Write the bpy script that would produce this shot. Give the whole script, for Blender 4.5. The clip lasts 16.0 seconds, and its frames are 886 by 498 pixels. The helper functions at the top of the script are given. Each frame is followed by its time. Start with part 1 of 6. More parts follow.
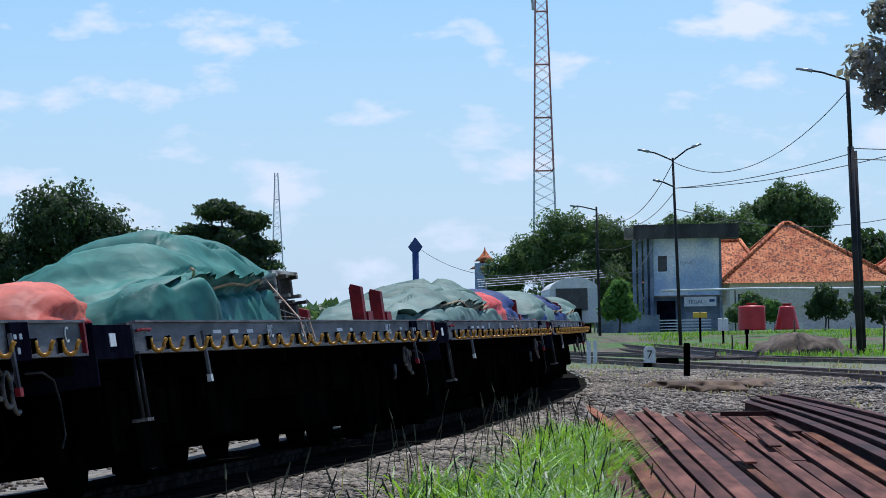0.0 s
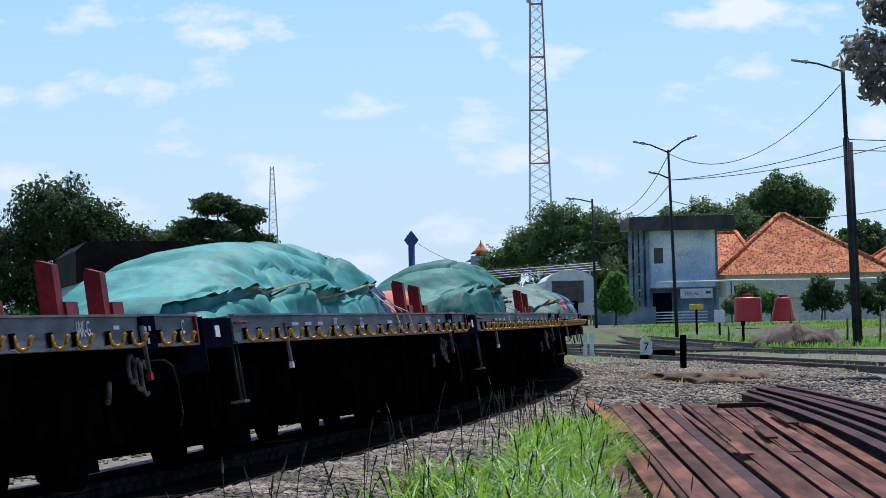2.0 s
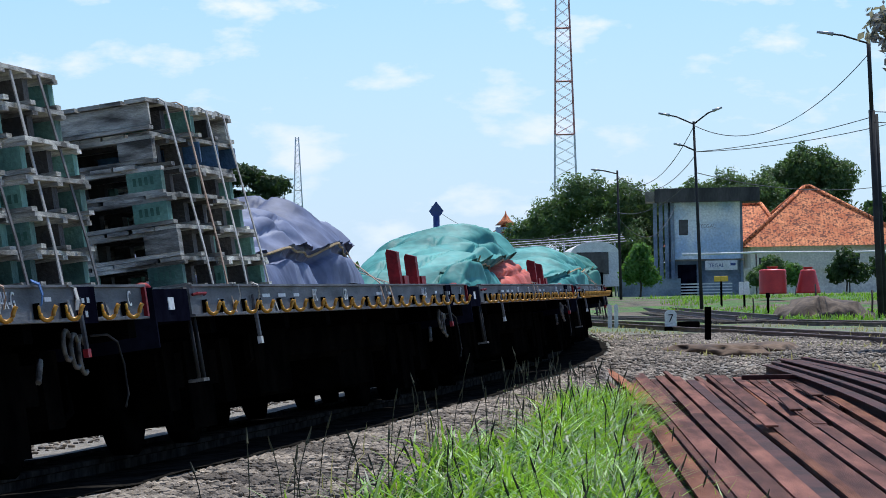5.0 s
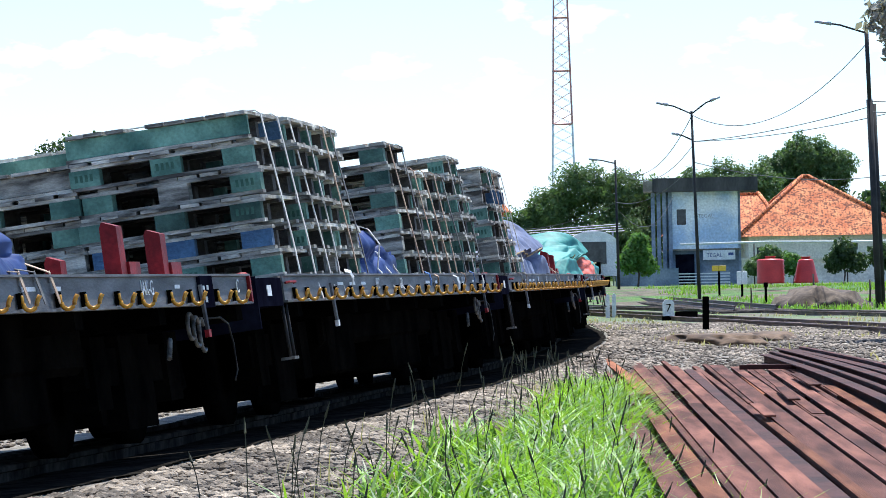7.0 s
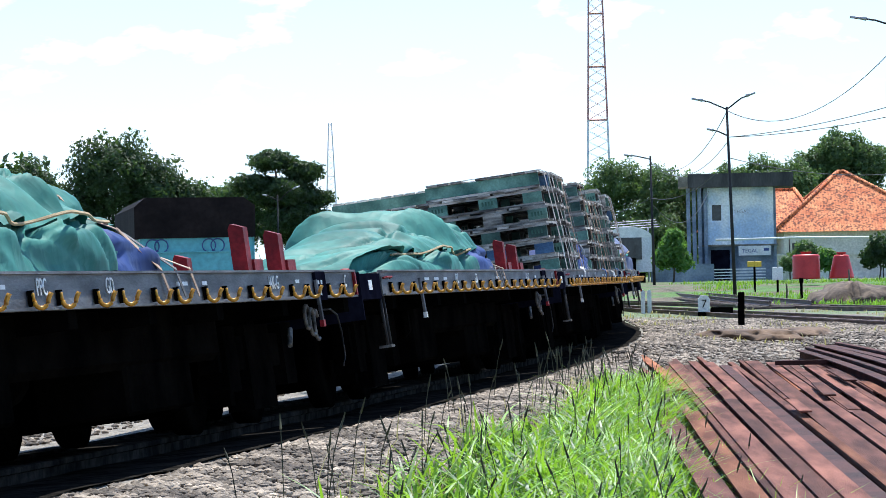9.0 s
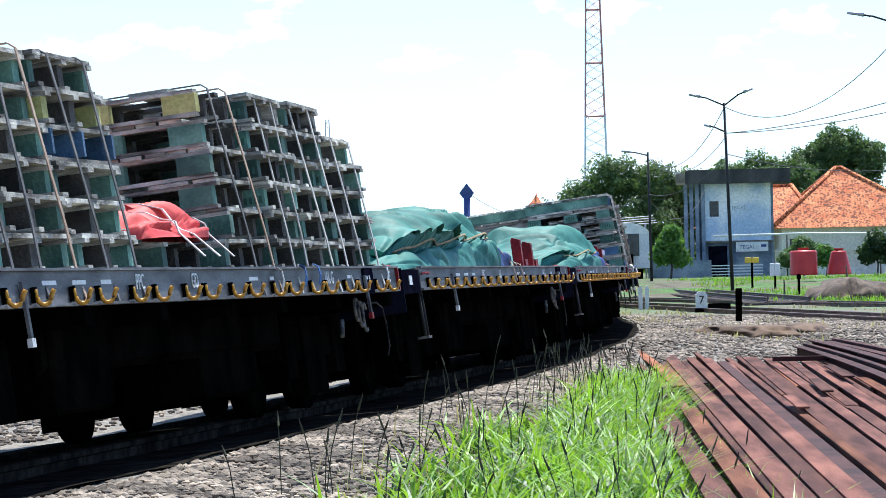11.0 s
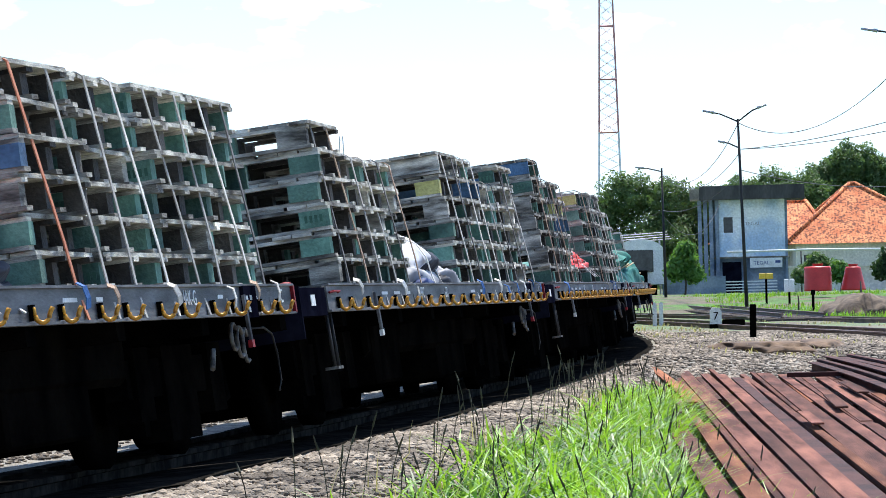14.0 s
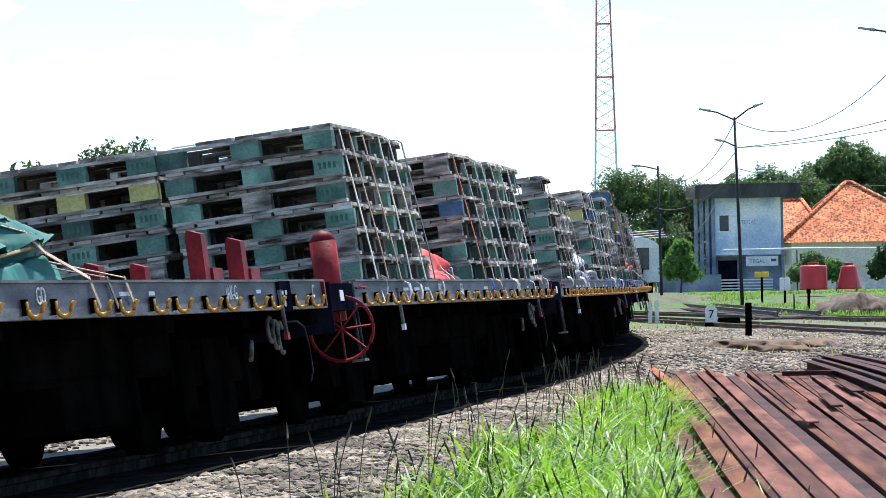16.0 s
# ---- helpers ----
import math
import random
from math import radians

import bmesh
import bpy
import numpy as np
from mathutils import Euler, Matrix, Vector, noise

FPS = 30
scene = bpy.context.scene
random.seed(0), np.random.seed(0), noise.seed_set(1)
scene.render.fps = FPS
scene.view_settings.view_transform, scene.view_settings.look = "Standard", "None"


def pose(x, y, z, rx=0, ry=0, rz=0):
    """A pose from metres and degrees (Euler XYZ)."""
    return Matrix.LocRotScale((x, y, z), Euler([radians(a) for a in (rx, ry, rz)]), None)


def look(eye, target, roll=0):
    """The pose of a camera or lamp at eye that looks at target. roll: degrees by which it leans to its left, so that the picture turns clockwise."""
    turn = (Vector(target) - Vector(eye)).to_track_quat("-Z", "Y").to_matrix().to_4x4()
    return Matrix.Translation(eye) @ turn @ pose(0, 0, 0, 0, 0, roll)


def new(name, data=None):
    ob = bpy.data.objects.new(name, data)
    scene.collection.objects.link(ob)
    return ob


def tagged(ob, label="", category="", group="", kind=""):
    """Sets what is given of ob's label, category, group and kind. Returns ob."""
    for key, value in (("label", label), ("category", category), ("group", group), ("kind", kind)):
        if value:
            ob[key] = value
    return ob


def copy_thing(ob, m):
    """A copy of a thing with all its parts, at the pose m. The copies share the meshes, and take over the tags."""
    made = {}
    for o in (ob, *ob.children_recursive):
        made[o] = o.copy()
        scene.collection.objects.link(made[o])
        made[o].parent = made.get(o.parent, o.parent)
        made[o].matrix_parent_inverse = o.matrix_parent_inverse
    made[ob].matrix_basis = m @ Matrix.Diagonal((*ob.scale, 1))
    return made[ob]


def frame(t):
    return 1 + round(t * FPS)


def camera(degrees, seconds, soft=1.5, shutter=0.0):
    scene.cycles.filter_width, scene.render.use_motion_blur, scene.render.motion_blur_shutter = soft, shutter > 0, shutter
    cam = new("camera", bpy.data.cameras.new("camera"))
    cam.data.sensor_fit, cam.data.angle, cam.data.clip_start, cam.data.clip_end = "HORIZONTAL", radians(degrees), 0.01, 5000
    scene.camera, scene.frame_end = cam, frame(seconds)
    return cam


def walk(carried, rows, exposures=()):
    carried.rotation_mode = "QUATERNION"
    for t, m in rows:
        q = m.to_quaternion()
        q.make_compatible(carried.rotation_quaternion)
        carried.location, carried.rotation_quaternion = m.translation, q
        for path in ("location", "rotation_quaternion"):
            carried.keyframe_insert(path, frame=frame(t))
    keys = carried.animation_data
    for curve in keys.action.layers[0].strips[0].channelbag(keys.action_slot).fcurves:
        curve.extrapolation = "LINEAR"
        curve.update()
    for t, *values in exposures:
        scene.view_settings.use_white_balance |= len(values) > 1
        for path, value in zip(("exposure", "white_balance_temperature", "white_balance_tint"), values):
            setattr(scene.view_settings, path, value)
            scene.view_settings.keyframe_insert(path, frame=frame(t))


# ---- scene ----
EYE = 0.87
cam = camera(13.0, 16.0, soft=0.6)
PATH = [
    (0, pose(0, 0, EYE, 91.160, 0.992, 0.020)),
    (0.5, pose(0, 0, EYE, 91.126, 0.966, -0.082)),
    (1, pose(0, 0, EYE, 91.087, 1.036, -0.132)),
    (1.5, pose(0, 0, EYE, 91.066, 1.261, -0.132)),
    (2, pose(0, 0, EYE, 91.055, 1.252, -0.034)),
    (2.5, pose(0, 0, EYE, 91.044, 1.318, 0.099)),
    (3, pose(0, 0, EYE, 91.015, 1.132, 0.276)),
    (3.5, pose(0, 0, EYE, 90.931, 1.024, 0.360)),
    (4, pose(0, 0, EYE, 90.819, 0.910, 0.326)),
    (4.5, pose(0, 0, EYE, 90.717, 1.060, 0.346)),
    (7, pose(0, 0, EYE, 90.483, 1.073, 0.298)),
    (7.5, pose(0, 0, EYE, 90.466, 1.130, 0.423)),
    (8, pose(0, 0, EYE, 90.434, 1.172, 0.594)),
    (8.5, pose(0, 0, EYE, 90.423, 1.159, 0.718)),
    (9, pose(0, 0, EYE, 90.435, 1.148, 0.818)),
    (11.5, pose(0, 0, EYE, 90.375, 1.233, 0.762)),
    (12, pose(0, 0, EYE, 90.424, 1.308, 0.800)),
    (12.5, pose(0, 0, EYE, 90.485, 1.294, 0.863)),
    (13, pose(0, 0, EYE, 90.545, 1.188, 0.980)),
    (13.5, pose(0, 0, EYE, 90.597, 1.170, 1.002)),
    (14, pose(0, 0, EYE, 90.630, 1.313, 0.989)),
    (14.5, pose(0, 0, EYE, 90.631, 1.329, 0.976)),
    (15, pose(0, 0, EYE, 90.635, 1.216, 0.971)),
    (15.5, pose(0, 0, EYE, 90.631, 1.226, 0.973)),
    (16, pose(0, 0, EYE, 90.581, 1.008, 0.925)),
]
walk(cam, PATH, exposures=[(0, -0.26, 5800, 10), (1.3, -0.15, 5950, 10), (4.6, -0.14, 5950, 10), (6.8, 0.72, 6120, 9), (11.8, 0.72, 6120, 9), (13, 0.78, 6330, 9), (16, 0.78, 6330, 9)])

# ---- world, sun ----
SUN_DIR = Vector((0.095, 0.40, 0.90)).normalized()
world = bpy.data.worlds.new("sky")
scene.world = world
world.use_nodes = True
wn, wl = world.node_tree.nodes, world.node_tree.links
wn.clear()
w_out, w_bg = wn.new("ShaderNodeOutputWorld"), wn.new("ShaderNodeBackground")
w_sky = wn.new("ShaderNodeTexSky")
w_sky.sky_type, w_sky.sun_disc = "NISHITA", False
w_sky.sun_elevation = math.asin(SUN_DIR.z)
w_sky.sun_rotation = math.atan2(SUN_DIR.x, SUN_DIR.y)
w_sky.air_density, w_sky.dust_density, w_sky.ozone_density = 1.0, 0.3, 2.0
w_tc = wn.new("ShaderNodeTexCoord")
w_map = wn.new("ShaderNodeMapping")
w_map.inputs["Scale"].default_value = (1, 1, 2.3)
w_noise = wn.new("ShaderNodeTexNoise")
w_noise.inputs["Scale"].default_value, w_noise.inputs["Detail"].default_value = 30, 8
w_noise.inputs["Roughness"].default_value = 0.55
w_ramp = wn.new("ShaderNodeValToRGB")
w_ramp.color_ramp.elements[0].position, w_ramp.color_ramp.elements[0].color = 0.54, (0, 0, 0, 1)
w_ramp.color_ramp.elements[1].position, w_ramp.color_ramp.elements[1].color = 0.66, (1, 1, 1, 1)
w_mix = wn.new("ShaderNodeMix")
w_mix.data_type = "RGBA"
w_mix.inputs["B"].default_value = (9.0, 9.2, 9.6, 1)
w_tint = wn.new("ShaderNodeMix")
w_tint.data_type, w_tint.blend_type = "RGBA", "MULTIPLY"
w_tint.inputs["Factor"].default_value = 1.0
w_tint.inputs["B"].default_value = (0.72, 0.96, 1.22, 1)
wl.new(w_tc.outputs["Generated"], w_map.inputs["Vector"])
wl.new(w_map.outputs["Vector"], w_noise.inputs["Vector"])
wl.new(w_noise.outputs["Fac"], w_ramp.inputs["Fac"])
wl.new(w_ramp.outputs["Color"], w_mix.inputs["Factor"])
wl.new(w_sky.outputs["Color"], w_tint.inputs["A"])
wl.new(w_tint.outputs["Result"], w_mix.inputs["A"])
# pale haze that thickens towards the horizon
w_sep, w_low, w_haze = wn.new("ShaderNodeSeparateXYZ"), wn.new("ShaderNodeMapRange"), wn.new("ShaderNodeMix")
w_haze.data_type = "RGBA"
w_haze.inputs["B"].default_value = (6.6, 7.6, 9.4, 1)
w_low.inputs["From Min"].default_value, w_low.inputs["From Max"].default_value = 0.0, 0.12
w_low.inputs["To Min"].default_value, w_low.inputs["To Max"].default_value = 0.65, 0.0
wl.new(w_tc.outputs["Generated"], w_sep.inputs["Vector"])
wl.new(w_sep.outputs["Z"], w_low.inputs["Value"])
wl.new(w_low.outputs["Result"], w_haze.inputs["Factor"])
wl.new(w_mix.outputs["Result"], w_haze.inputs["A"])
wl.new(w_haze.outputs["Result"], w_bg.inputs["Color"])
wl.new(w_bg.outputs["Background"], w_out.inputs["Surface"])
w_bg.inputs["Strength"].default_value = 0.114

sun = new("sun", bpy.data.lights.new("sun", "SUN"))
sun.data.energy, sun.data.angle, sun.data.color = 5.0, radians(0.5), (1.0, 0.96, 0.9)
sun.matrix_basis = look(SUN_DIR * 50, (0, 0, 0))

# ---- materials ----


def mat(name, c1, c2, scale=6.0, rough=0.8, metal=0.0, bump=0.3, bscale=40.0, vary=0.0, stretch=(1, 1, 1), island=0.0, lo=0.35, hi=0.68, spec=0.5, bdist=0.02):
    """Two colours mixed by a coarse noise, fine grain on top, bump, and a lighter or darker tone per object or per island."""
    m = bpy.data.materials.new(name)
    m.use_nodes = True
    nd, lk = m.node_tree.nodes, m.node_tree.links
    b = nd["Principled BSDF"]
    b.inputs["Roughness"].default_value, b.inputs["Metallic"].default_value = rough, metal
    b.inputs["Specular IOR Level"].default_value = spec
    tc, mp = nd.new("ShaderNodeTexCoord"), nd.new("ShaderNodeMapping")
    mp.inputs["Scale"].default_value = stretch
    lk.new(tc.outputs["Object"], mp.inputs["Vector"])
    if vary:
        oi, off = nd.new("ShaderNodeObjectInfo"), nd.new("ShaderNodeMath")
        off.operation = "MULTIPLY"
        off.inputs[1].default_value = 53.0
        lk.new(oi.outputs["Random"], off.inputs[0])
        lk.new(off.outputs["Value"], mp.inputs["Location"])
    n1, n2 = nd.new("ShaderNodeTexNoise"), nd.new("ShaderNodeTexNoise")
    n1.inputs["Scale"].default_value, n1.inputs["Detail"].default_value = scale, 5
    n2.inputs["Scale"].default_value, n2.inputs["Detail"].default_value = bscale, 3
    lk.new(mp.outputs["Vector"], n1.inputs["Vector"])
    lk.new(mp.outputs["Vector"], n2.inputs["Vector"])
    ramp = nd.new("ShaderNodeValToRGB")
    ramp.color_ramp.elements[0].position, ramp.color_ramp.elements[0].color = lo, (*c1, 1)
    ramp.color_ramp.elements[1].position, ramp.color_ramp.elements[1].color = hi, (*c2, 1)
    lk.new(n1.outputs["Fac"], ramp.inputs["Fac"])
    grain = nd.new("ShaderNodeMapRange")
    grain.inputs["From Min"].default_value, grain.inputs["From Max"].default_value = 0.3, 0.7
    grain.inputs["To Min"].default_value, grain.inputs["To Max"].default_value = 0.8, 1.15
    lk.new(n2.outputs["Fac"], grain.inputs["Value"])
    hsv = nd.new("ShaderNodeHueSaturation")
    lk.new(ramp.outputs["Color"], hsv.inputs["Color"])
    last = grain.outputs["Result"]
    for amount, node, socket in ((vary, "ShaderNodeObjectInfo", "Random"), (island, "ShaderNodeNewGeometry", "Random Per Island")):
        if amount:
            info, rng, mul = nd.new(node), nd.new("ShaderNodeMapRange"), nd.new("ShaderNodeMath")
            rng.inputs["To Min"].default_value, rng.inputs["To Max"].default_value = 1 - amount, 1 + amount
            lk.new(info.outputs[socket], rng.inputs["Value"])
            mul.operation = "MULTIPLY"
            lk.new(last, mul.inputs[0])
            lk.new(rng.outputs["Result"], mul.inputs[1])
            last = mul.outputs["Value"]
    lk.new(last, hsv.inputs["Value"])
    lk.new(hsv.outputs["Color"], b.inputs["Base Color"])
    if bump:
        bp = nd.new("ShaderNodeBump")
        bp.inputs["Strength"].default_value, bp.inputs["Distance"].default_value = bump, bdist
        lk.new(n2.outputs["Fac"], bp.inputs["Height"])
        lk.new(bp.outputs["Normal"], b.inputs["Normal"])
    return m


def leaf_mat(name, c1, c2, trans=0.35, island=0.35, gloss=0.6):
    m = mat(name, c1, c2, 1.2, gloss, 0, 0, 9, island=island, spec=0.5)
    b = m.node_tree.nodes["Principled BSDF"]
    tr, mx = m.node_tree.nodes.new("ShaderNodeBsdfTranslucent"), m.node_tree.nodes.new("ShaderNodeMixShader")
    tr.inputs["Color"].default_value = (c2[0] * 1.6, c2[1] * 1.6, c2[2] * 1.0, 1)
    mx.inputs["Fac"].default_value = trans
    m.node_tree.links.new(b.outputs["BSDF"], mx.inputs[1])
    m.node_tree.links.new(tr.outputs["BSDF"], mx.inputs[2])
    m.node_tree.links.new(mx.outputs["Shader"], m.node_tree.nodes["Material Output"].inputs["Surface"])
    return m


M_SILL = mat("weathered_steel_paint", (0.03, 0.031, 0.034), (0.16, 0.162, 0.165), 2.8, 0.65, 0.0, 0.15, 30, stretch=(1, 0.6, 3))
# Grimy steel, taken down to black so the colour holds the under-wagon shade.
M_DARK = mat("grimy_shaded_black_steel", (0.0014, 0.0014, 0.0014), (0.0055, 0.0048, 0.004), 3, 0.9, 0.0, 0.3, 25, spec=0.0)
M_GRIME = mat("grimy_grey_steel", (0.010, 0.010, 0.011), (0.04, 0.038, 0.036), 5, 0.8, 0.1, 0.3, 30)
M_FRAY = mat("pale_worn_rubber", (0.025, 0.024, 0.022), (0.19, 0.18, 0.16), 14, 0.8, 0, 0.3, 50)
M_NAVY = mat("dark_blue_paint", (0.004, 0.004, 0.009), (0.010, 0.011, 0.02), 3, 0.9, 0, 0.2, 25, spec=0.0)
M_DECK = mat("old_deck_plank", (0.10, 0.085, 0.07), (0.2, 0.17, 0.14), 3, 0.85, 0, 0.4, 30, stretch=(6, 0.8, 1))
M_HOOK = mat("yellow_hook_paint", (0.45, 0.20, 0.015), (0.68, 0.36, 0.035), 9, 0.35, 0.2, 0.1, 60)
M_WHITE = mat("white_paint", (0.66, 0.66, 0.64), (0.82, 0.82, 0.8), 3, 0.6, 0, 0.1, 30)
M_RED = mat("red_paint", (0.13, 0.006, 0.009), (0.29, 0.014, 0.018), 5, 0.6, 0, 0.15, 40, spec=0.2)
M_TANK = mat("red_plastic_tank", (0.44, 0.016, 0.014), (0.58, 0.03, 0.025), 2, 0.45, 0, 0.05, 30)
M_WOOD = mat("weathered_pallet_wood", (0.08, 0.075, 0.063), (0.66, 0.64, 0.55), 4, 0.9, 0, 0.5, 45, vary=0.4, stretch=(1, 1, 4), island=0.25)
# Inner pallet wood with the stacks' inside shade put into its colour.
M_WOOD_SHADE = mat("shaded_inner_wood", (0.02, 0.018, 0.015), (0.10, 0.09, 0.075), 4, 0.9, 0, 0.5, 45, vary=0.3)
M_TEAL = mat("faded_green_pallet_paint", (0.034, 0.098, 0.076), (0.18, 0.345, 0.26), 3.5, 0.85, 0, 0.4, 45, vary=0.45, island=0.3)
M_BLUE = mat("faded_blue_pallet_paint", (0.035, 0.085, 0.16), (0.09, 0.19, 0.32), 3.5, 0.85, 0, 0.4, 45, island=0.2)
M_YELLOW = mat("faded_yellow_pallet_paint", (0.4, 0.38, 0.12), (0.55, 0.52, 0.2), 3.5, 0.85, 0, 0.4, 45, island=0.2)
M_STRAP = mat("webbing_strap", (0.42, 0.40, 0.36), (0.65, 0.62, 0.57), 8, 0.8, 0, 0.2, 60, vary=0.35)
M_TAIL_B = mat("blue_webbing", (0.03, 0.10, 0.30), (0.08, 0.22, 0.5), 8, 0.8, 0, 0.2, 60)
M_STRAP_D = mat("dark_webbing_strap", (0.07, 0.068, 0.065), (0.2, 0.19, 0.18), 8, 0.8, 0, 0.2, 60)
M_STRAP_T = mat("tan_webbing_strap", (0.34, 0.22, 0.15), (0.52, 0.38, 0.27), 8, 0.8, 0, 0.2, 60)
M_STRAP_O = mat("orange_webbing_strap", (0.5, 0.16, 0.08), (0.62, 0.24, 0.13), 8, 0.8, 0, 0.2, 60)


def tarp_mat(name, c1, c2):
    """Stiff woven plastic sheet: faded patches, fine dirt, and sharp crumpled creases."""
    m = mat(name, c1, c2, 1.6, 0.6, 0, 0, 9.0, spec=0.22)
    nd, lk = m.node_tree.nodes, m.node_tree.links
    tc, warp, add = nd.new("ShaderNodeTexCoord"), nd.new("ShaderNodeTexNoise"), nd.new("ShaderNodeVectorMath")
    warp.inputs["Scale"].default_value, warp.inputs["Detail"].default_value = 1.7, 3
    lk.new(tc.outputs["Object"], warp.inputs["Vector"])
    add.operation = "MULTIPLY_ADD"
    add.inputs[1].default_value = (0.5, 0.5, 0.5)
    lk.new(warp.outputs["Color"], add.inputs[0])
    lk.new(tc.outputs["Object"], add.inputs[2])
    last = None
    for scale, strength, dist in ((2.6, 0.16, 0.08), (9.0, 0.16, 0.03)):
        mp, vo, bp = nd.new("ShaderNodeMapping"), nd.new("ShaderNodeTexVoronoi"), nd.new("ShaderNodeBump")
        mp.inputs["Scale"].default_value = (1.0, 1.25, 0.7)
        mp.inputs["Rotation"].default_value = (0.5, 0.2, 0)
        vo.inputs["Scale"].default_value = scale
        lk.new(add.outputs["Vector"], mp.inputs["Vector"])
        lk.new(mp.outputs["Vector"], vo.inputs["Vector"])
        bp.inputs["Strength"].default_value, bp.inputs["Distance"].default_value = strength, dist
        lk.new(vo.outputs["Distance"], bp.inputs["Height"])
        if last:
            lk.new(last, bp.inputs["Normal"])
        last = bp.outputs["Normal"]
    lk.new(last, nd["Principled BSDF"].inputs["Normal"])
    return m


M_TARP_T = tarp_mat("turquoise_tarpaulin", (0.03, 0.185, 0.165), (0.125, 0.39, 0.345))
M_TARP_G = tarp_mat("green_tarpaulin", (0.016, 0.108, 0.088), (0.07, 0.245, 0.195))
M_TARP_GG = tarp_mat("grey_green_tarpaulin", (0.08, 0.15, 0.12), (0.18, 0.26, 0.22))
M_TARP_O = tarp_mat("orange_tarpaulin", (0.42, 0.07, 0.045), (0.68, 0.17, 0.11))
M_TARP_R = tarp_mat("red_tarpaulin", (0.55, 0.05, 0.05), (0.70, 0.12, 0.10))
M_TARP_B = tarp_mat("blue_tarpaulin", (0.008, 0.022, 0.09), (0.03, 0.06, 0.2))
M_TARP_S = tarp_mat("grey_blue_tarpaulin", (0.07, 0.085, 0.15), (0.24, 0.27, 0.38))
M_TARP_W = tarp_mat("white_sheet", (0.16, 0.16, 0.17), (0.58, 0.58, 0.6))
M_TARP_K = tarp_mat("black_sheet", (0.02, 0.02, 0.025), (0.06, 0.06, 0.07))
M_ROPE = mat("tan_rope", (0.35, 0.25, 0.13), (0.5, 0.38, 0.22), 9, 0.9, 0, 0.2, 80)
M_RUST = mat("rusty_rail_steel", (0.07, 0.027, 0.019), (0.215, 0.09, 0.062), 1.3, 0.85, 0.0, 0.5, 30, spec=0.15, vary=0.4, stretch=(6, 0.45, 6))
M_RUST_O = mat("orange_rusty_rail_steel", (0.12, 0.04, 0.02), (0.30, 0.12, 0.06), 1.3, 0.85, 0.0, 0.5, 30, spec=0.15, vary=0.35, stretch=(6, 0.45, 6))
M_RUST_D = mat("dark_rusty_steel", (0.035, 0.014, 0.012), (0.10, 0.036, 0.028), 1.5, 0.8, 0.0, 0.4, 30, spec=0.2, vary=0.3)
M_RAIL = mat("worn_rail", (0.06, 0.035, 0.028), (0.16, 0.10, 0.08), 2, 0.6, 0.4, 0.2, 30)
M_SLEEPER = mat("timber_sleeper", (0.05, 0.04, 0.033), (0.14, 0.115, 0.09), 3, 0.9, 0, 0.5, 30, vary=0.3)
M_STONE = mat("ballast_stone", (0.08, 0.062, 0.046), (0.36, 0.295, 0.225), 1.5, 0.9, 0, 0.4, 60, island=0.6)
# Near-black ballast: the shade under the train is put into this colour.
M_BED_SHADE = mat("shade_black_ballast", (0.008, 0.0075, 0.007), (0.03, 0.027, 0.023), 6, 0.95, 0, 0.6, 30, island=0.4, spec=0.0)
M_CONC = mat("stained_concrete", (0.14, 0.125, 0.10), (0.32, 0.29, 0.24), 2, 0.9, 0, 0.5, 25)
M_SLAB = mat("brown_weathered_stone", (0.055, 0.032, 0.018), (0.19, 0.12, 0.07), 2.5, 0.95, 0, 0.6, 14)
M_ROOFCONC = mat("mossy_dark_concrete", (0.03, 0.03, 0.03), (0.09, 0.085, 0.08), 1.2, 0.9, 0, 0.4, 10, stretch=(1, 1, 0.3))
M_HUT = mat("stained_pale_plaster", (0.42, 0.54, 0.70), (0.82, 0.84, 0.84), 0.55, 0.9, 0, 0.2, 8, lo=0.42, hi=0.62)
# Darker hut plaster: shade on the sides and pilasters is in the colour.
M_HUT_SHADE = mat("shaded_blue_grey_plaster", (0.10, 0.14, 0.20), (0.28, 0.33, 0.39), 0.8, 0.9, 0, 0.2, 8)
M_PLASTER = mat("cream_plaster", (0.62, 0.60, 0.52), (0.78, 0.76, 0.68), 0.9, 0.9, 0, 0.15, 8)
M_GLASSD = mat("dark_window", (0.02, 0.022, 0.025), (0.05, 0.055, 0.06), 2, 0.2, 0, 0, 8)
M_POLE = mat("dark_pole_steel", (0.014, 0.014, 0.016), (0.045, 0.042, 0.042), 2, 0.7, 0.0, 0.1, 20, spec=0.25)
M_LAMP = mat("lamp_head_metal", (0.25, 0.26, 0.28), (0.4, 0.41, 0.43), 3, 0.4, 0.5, 0.05, 20)
# Tower red with distance haze mixed into the colour.
M_TOWER_R = mat("haze_paled_tower_red", (0.42, 0.19, 0.17), (0.55, 0.29, 0.27), 2, 0.6, 0.1, 0, 20)
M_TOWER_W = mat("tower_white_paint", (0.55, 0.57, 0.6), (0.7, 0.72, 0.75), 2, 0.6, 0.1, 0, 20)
M_CABLE = mat("black_cable", (0.05, 0.05, 0.055), (0.08, 0.08, 0.085), 2, 0.7, 0, 0, 20)
M_COACH = mat("white_coach_paint", (0.55, 0.57, 0.6), (0.7, 0.71, 0.73), 0.8, 0.5, 0, 0.05, 10)
M_VAN = mat("turquoise_wagon_paint", (0.08, 0.34, 0.38), (0.13, 0.42, 0.46), 1.2, 0.6, 0, 0.1, 10)
